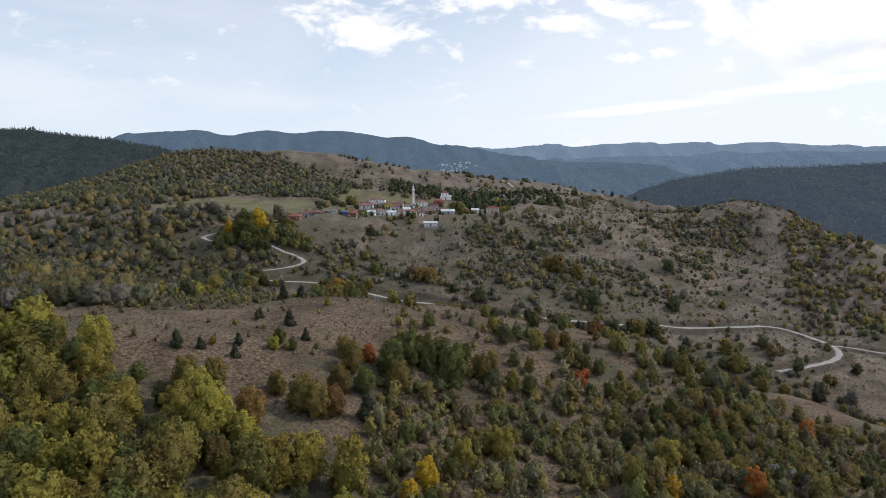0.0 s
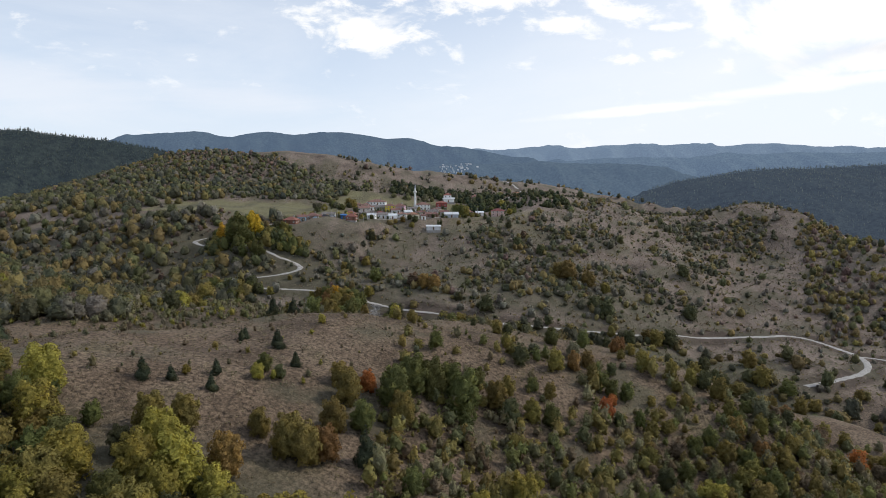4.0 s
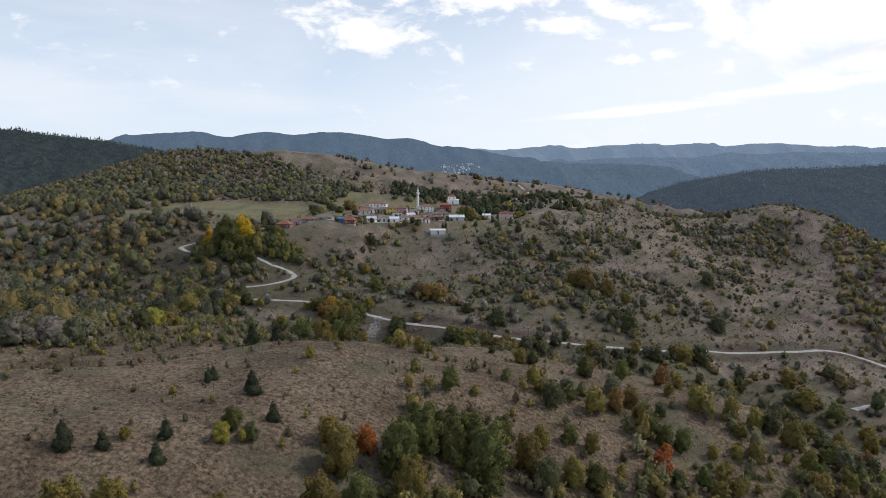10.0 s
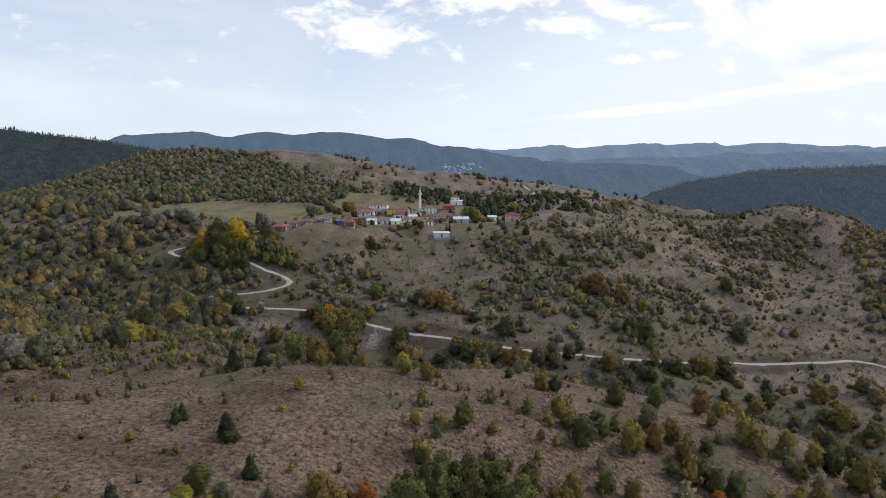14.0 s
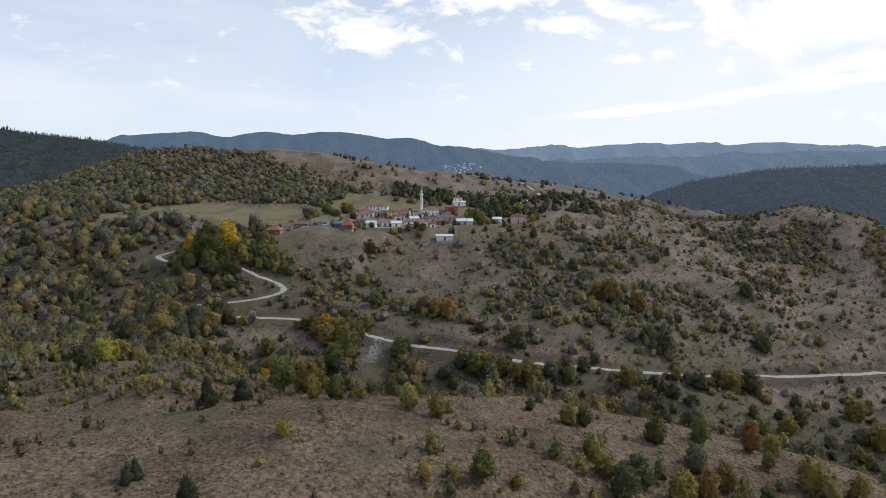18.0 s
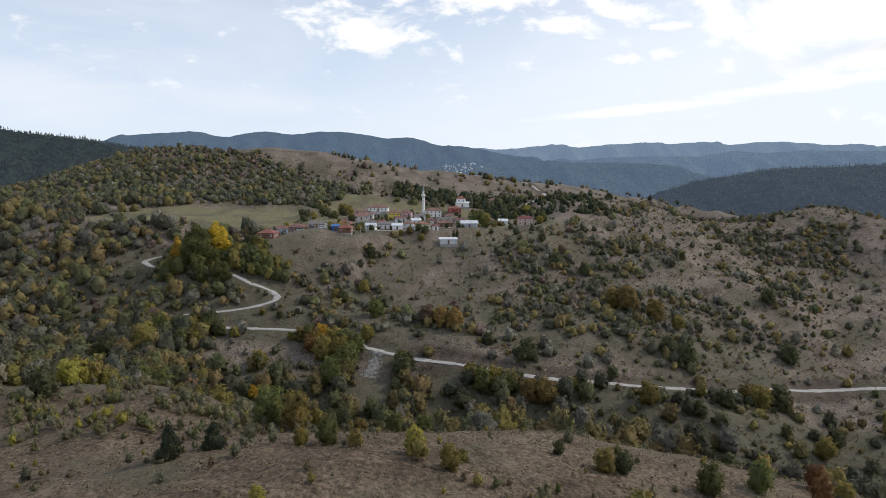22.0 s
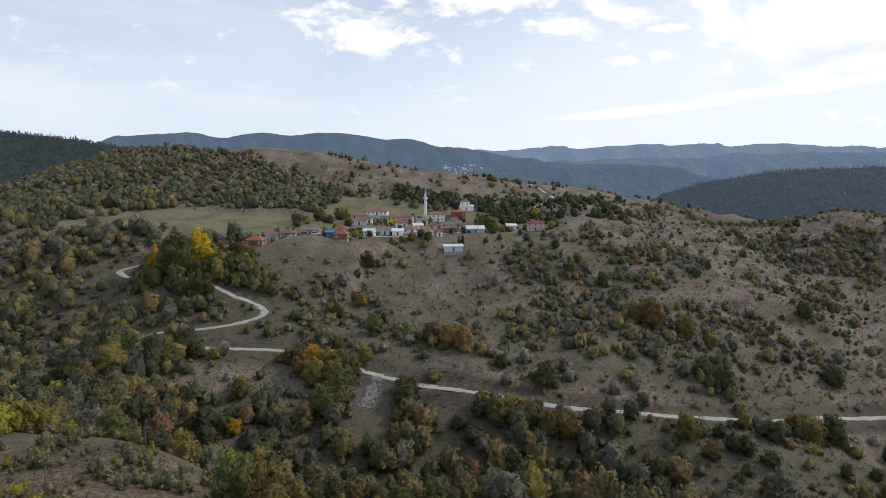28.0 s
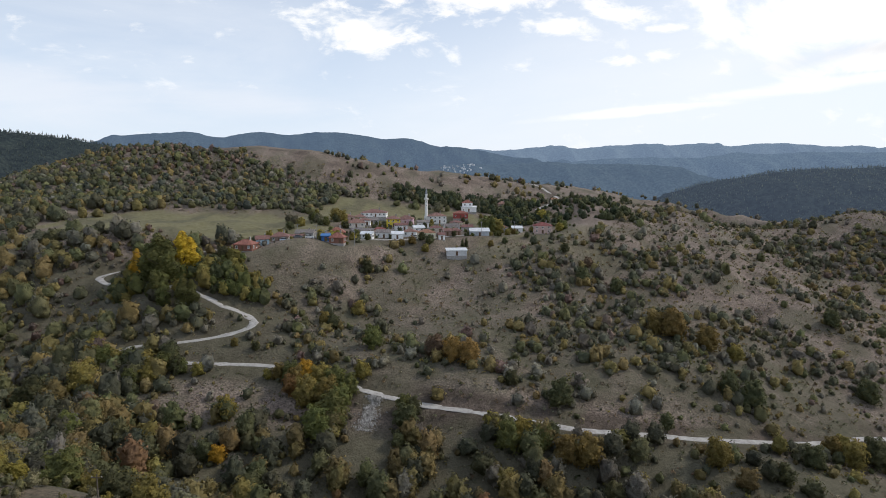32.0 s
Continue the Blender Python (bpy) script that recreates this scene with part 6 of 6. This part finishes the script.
# garden trees and groves of the village
rng = np.random.default_rng(91)
for x, y, h, colour, kind in ((12, 512, 12, "green", "tall"), (8, 514, 11, "green", "broad"), (15, 517, 10, "olive", "broad"), (50, 511, 6, "lime", "broad"), (53, 514, 6, "green", "broad"), (-6, 480, 6, "dark", "tall"), (-4, 482, 6, "dark", "tall"),
                              (-27, 478, 5, "dark", "broad"), (-32, 474, 5, "oliveg", "broad"), (-25, 470, 5, "olive", "broad"), (-23, 475, 6, "dark", "broad"), (-37, 472, 4, "oliveg", "broad"), (-80, 500, 5, "green", "broad"), (-86, 510, 6, "grey", "broad"),
                              (-94, 500, 6, "olive", "broad"), (-78, 520, 9, "olive", "broad"), (-75, 524, 8, "olive", "broad"), (-90, 520, 6, "green", "broad"), (-98, 490, 5, "dark", "broad"), (-100, 512, 6, "grey", "broad"), (-70, 505, 5, "dark", "broad"),
                              (-19, 590, 9, "grey", "broad"), (-112, 428, 7, "dark", "broad"), (-109, 424, 6, "dark", "broad"), (-84, 456, 4, "green", "broad"), (-89, 456, 4, "olive", "broad"), (-54, 470, 4, "green", "broad"), (-66, 470, 4, "dark", "broad"),
                              (30, 500, 4, "dark", "broad"), (20, 505, 4, "olive", "broad"), (-30, 540, 5, "dark", "broad"), (-12, 545, 5, "dark", "broad"), (45, 470, 6, "dark", "broad"), (55, 462, 6, "brown", "broad"), (48, 560, 8, "lime", "broad"), (-50, 520, 5, "grey", "broad")):
    tree(x, y, h, colour, kind, "garden trees of the village", 1.1)
sites = [(v[1], v[2]) for v in VILLAGE]
for _ in range(90):
    x, y = rng.uniform(-106, -58), rng.uniform(462, 530)
    if len(sites) < len(VILLAGE) + 22 and all(math.hypot(x - a, y - b) > 6 for a, b in sites):
        sites.append((x, y))
        tree(x, y, rng.uniform(3.6, 6.2), ["green", "olive", "grey", "lime", "dark"][rng.integers(5)], "broad", "garden trees of the village", 1.15)
for _ in range(60):
    x, y = rng.uniform(-58, 30), rng.uniform(484, 575)
    if len(sites) < len(VILLAGE) + 40 and all(math.hypot(x - a, y - b) > 6 for a, b in sites):
        sites.append((x, y))
        tree(x, y, rng.uniform(3.0, 4.8), ["green", "dark", "olive"][rng.integers(3)], "broad", "garden trees of the village", 1.1)
woods("village_gardens", 18, 800, -105, 60, 450, 590, lambda x, y: 0.9 * step(y, village_edge(x) + 1, village_edge(x) + 5) * (1 - in_meadow(x, y)), FAR_BUSH, 1.15, [(GREEN, 3), (DARK, 3), (OLIVE, 2), (GREY, 1)], "garden shrubs and hedges between the houses", "shrubs")
woods("mosque_grove", 19, 460, -52, 44, 598, 640, lambda x, y: step(y, 602, 608) * (1 - step(y, 626, 640)), FAR_WOOD, 1.15, [(DARK, 5), (PINEGREEN, 4), (GREY, 1)], "dark grove behind the mosque")
woods("graveyard_grove", 20, 420, 14, 108, 545, 640, lambda x, y: 0.9 * step(x, 14, 26), FAR_WOOD, 0.95, [(PINEGREEN, 5), (DARK, 5), (GREEN, 1)], "dark conifers and cypresses of the grove beside the village")


# ---- stones ----
limestone = material("limestone", [(0.06, 0.06, 0.062), (0.13, 0.13, 0.132), (0.24, 0.235, 0.23)], scale=0.9, detail=10, rough=0.95, bump=0.3, bump_scale=2.5, fine=(4, 0.25), coords="World")


def boulder(x, y, size, name, label, seed, tall=1.0, parent=None):
    """A broken lump of rock: a rough ball with flat breaks."""
    rng = np.random.default_rng(seed)
    bm = bmesh.new()
    bmesh.ops.create_icosphere(bm, subdivisions=3, radius=1.0)
    cuts = [(Vector(rng.standard_normal(3)).normalized(), rng.uniform(0.55, 0.9)) for _ in range(9)]
    for v in bm.verts:
        p = v.co.copy()
        for n, limit in cuts:
            over = p.dot(n) - limit
            if over > 0:
                p -= n * over
        p *= 1 + 0.10 * noise.noise(p * 2.3 + Vector((seed, 0, 0))) + 0.05 * noise.noise(p * 6.0)
        v.co = Vector((p.x * size, p.y * size, p.z * size * tall))
    me = bpy.data.meshes.new(name)
    bm.to_mesh(me), bm.free()
    me.materials.append(limestone)
    ob = new(name, me)
    ob.location = (x, y, float(ground_height(x, y)) - 0.15 * size)
    ob.rotation_euler = (0, 0, rng.uniform(0, 6.28))
    return tagged(ob, label, "rock", "rocks") if label else ob


for k, (x, y, s, tall) in enumerate(((80.5, 143, 3.0, 1.3), (84, 141, 2.6, 1.5), (83, 145.5, 2.4, 1.2), (87, 144, 1.8, 1.0), (78.5, 139.5, 1.6, 0.9))):
    boulder(x, y, s, "rock_outcrop", "grey weathered limestone crag among shrubs", 300 + k, tall)

# scree tipped down the bank below the road corner
rubble = material("grey_rubble", [(0.11, 0.105, 0.096), (0.23, 0.22, 0.205), (0.38, 0.37, 0.35)], scale=0.7, detail=8, rough=0.95, bump=0.25, bump_scale=2.0, fine=(1.6, 0.4), coords="World")
rng = np.random.default_rng(97)
n = 1500
u, v = rng.uniform(0, 1, n) ** 1.4, rng.standard_normal(n)
x, y = -38.5 - 2.6 * u + v * (1.2 + 0.3 * u), 353.6 - 12.5 * u
z = ground_height(x, y)
size = rng.uniform(0.12, 0.42, n)
ball = np.array([(1, 0, 0), (-1, 0, 0), (0, 1, 0), (0, -1, 0), (0, 0, 0.8), (0, 0, -0.8)], float)
tri = np.array([(0, 2, 4), (2, 1, 4), (1, 3, 4), (3, 0, 4), (2, 0, 5), (1, 2, 5), (3, 1, 5), (0, 3, 5)])
co = (ball[None] * rng.uniform(0.6, 1.3, (n, 6, 1)) * size[:, None, None] + np.stack([x, y, z + 0.02], 1)[:, None]).reshape(-1, 3)
tagged(new("scree", array_mesh("scree", co, (tri[None] + (np.arange(n) * 6)[:, None, None]).reshape(-1, 3), rubble)), "pale grey scree tipped down the bank below the road", "stones", kind="stuff")
apron_u, apron_v = np.linspace(-0.05, 1, 16), np.linspace(-1, 1, 9)
gu, gv = np.meshgrid(apron_u, apron_v, indexing="ij")
ax = -38.5 - 2.6 * gu + gv * (1.7 - 0.9 * gu + 0.8 * waves(gu * 9, gv * 9, 5, 4, 3))
ay = 353.8 - 11 * gu
co = np.stack([ax, ay, ground_height(ax, ay) + 0.10 * (1 - gv ** 2) + 0.03 - 0.2 * (abs(gv) > 0.95)], -1).reshape(-1, 3)
i = (np.arange(15)[:, None] * 9 + np.arange(8)[None]).ravel()
tagged(new("scree_bank", array_mesh("scree_bank", co, np.stack([i, i + 9, i + 10, i + 1], 1), rubble, smooth=True)), "fine pale gravel on the road bank", "gravel bank", kind="structure")
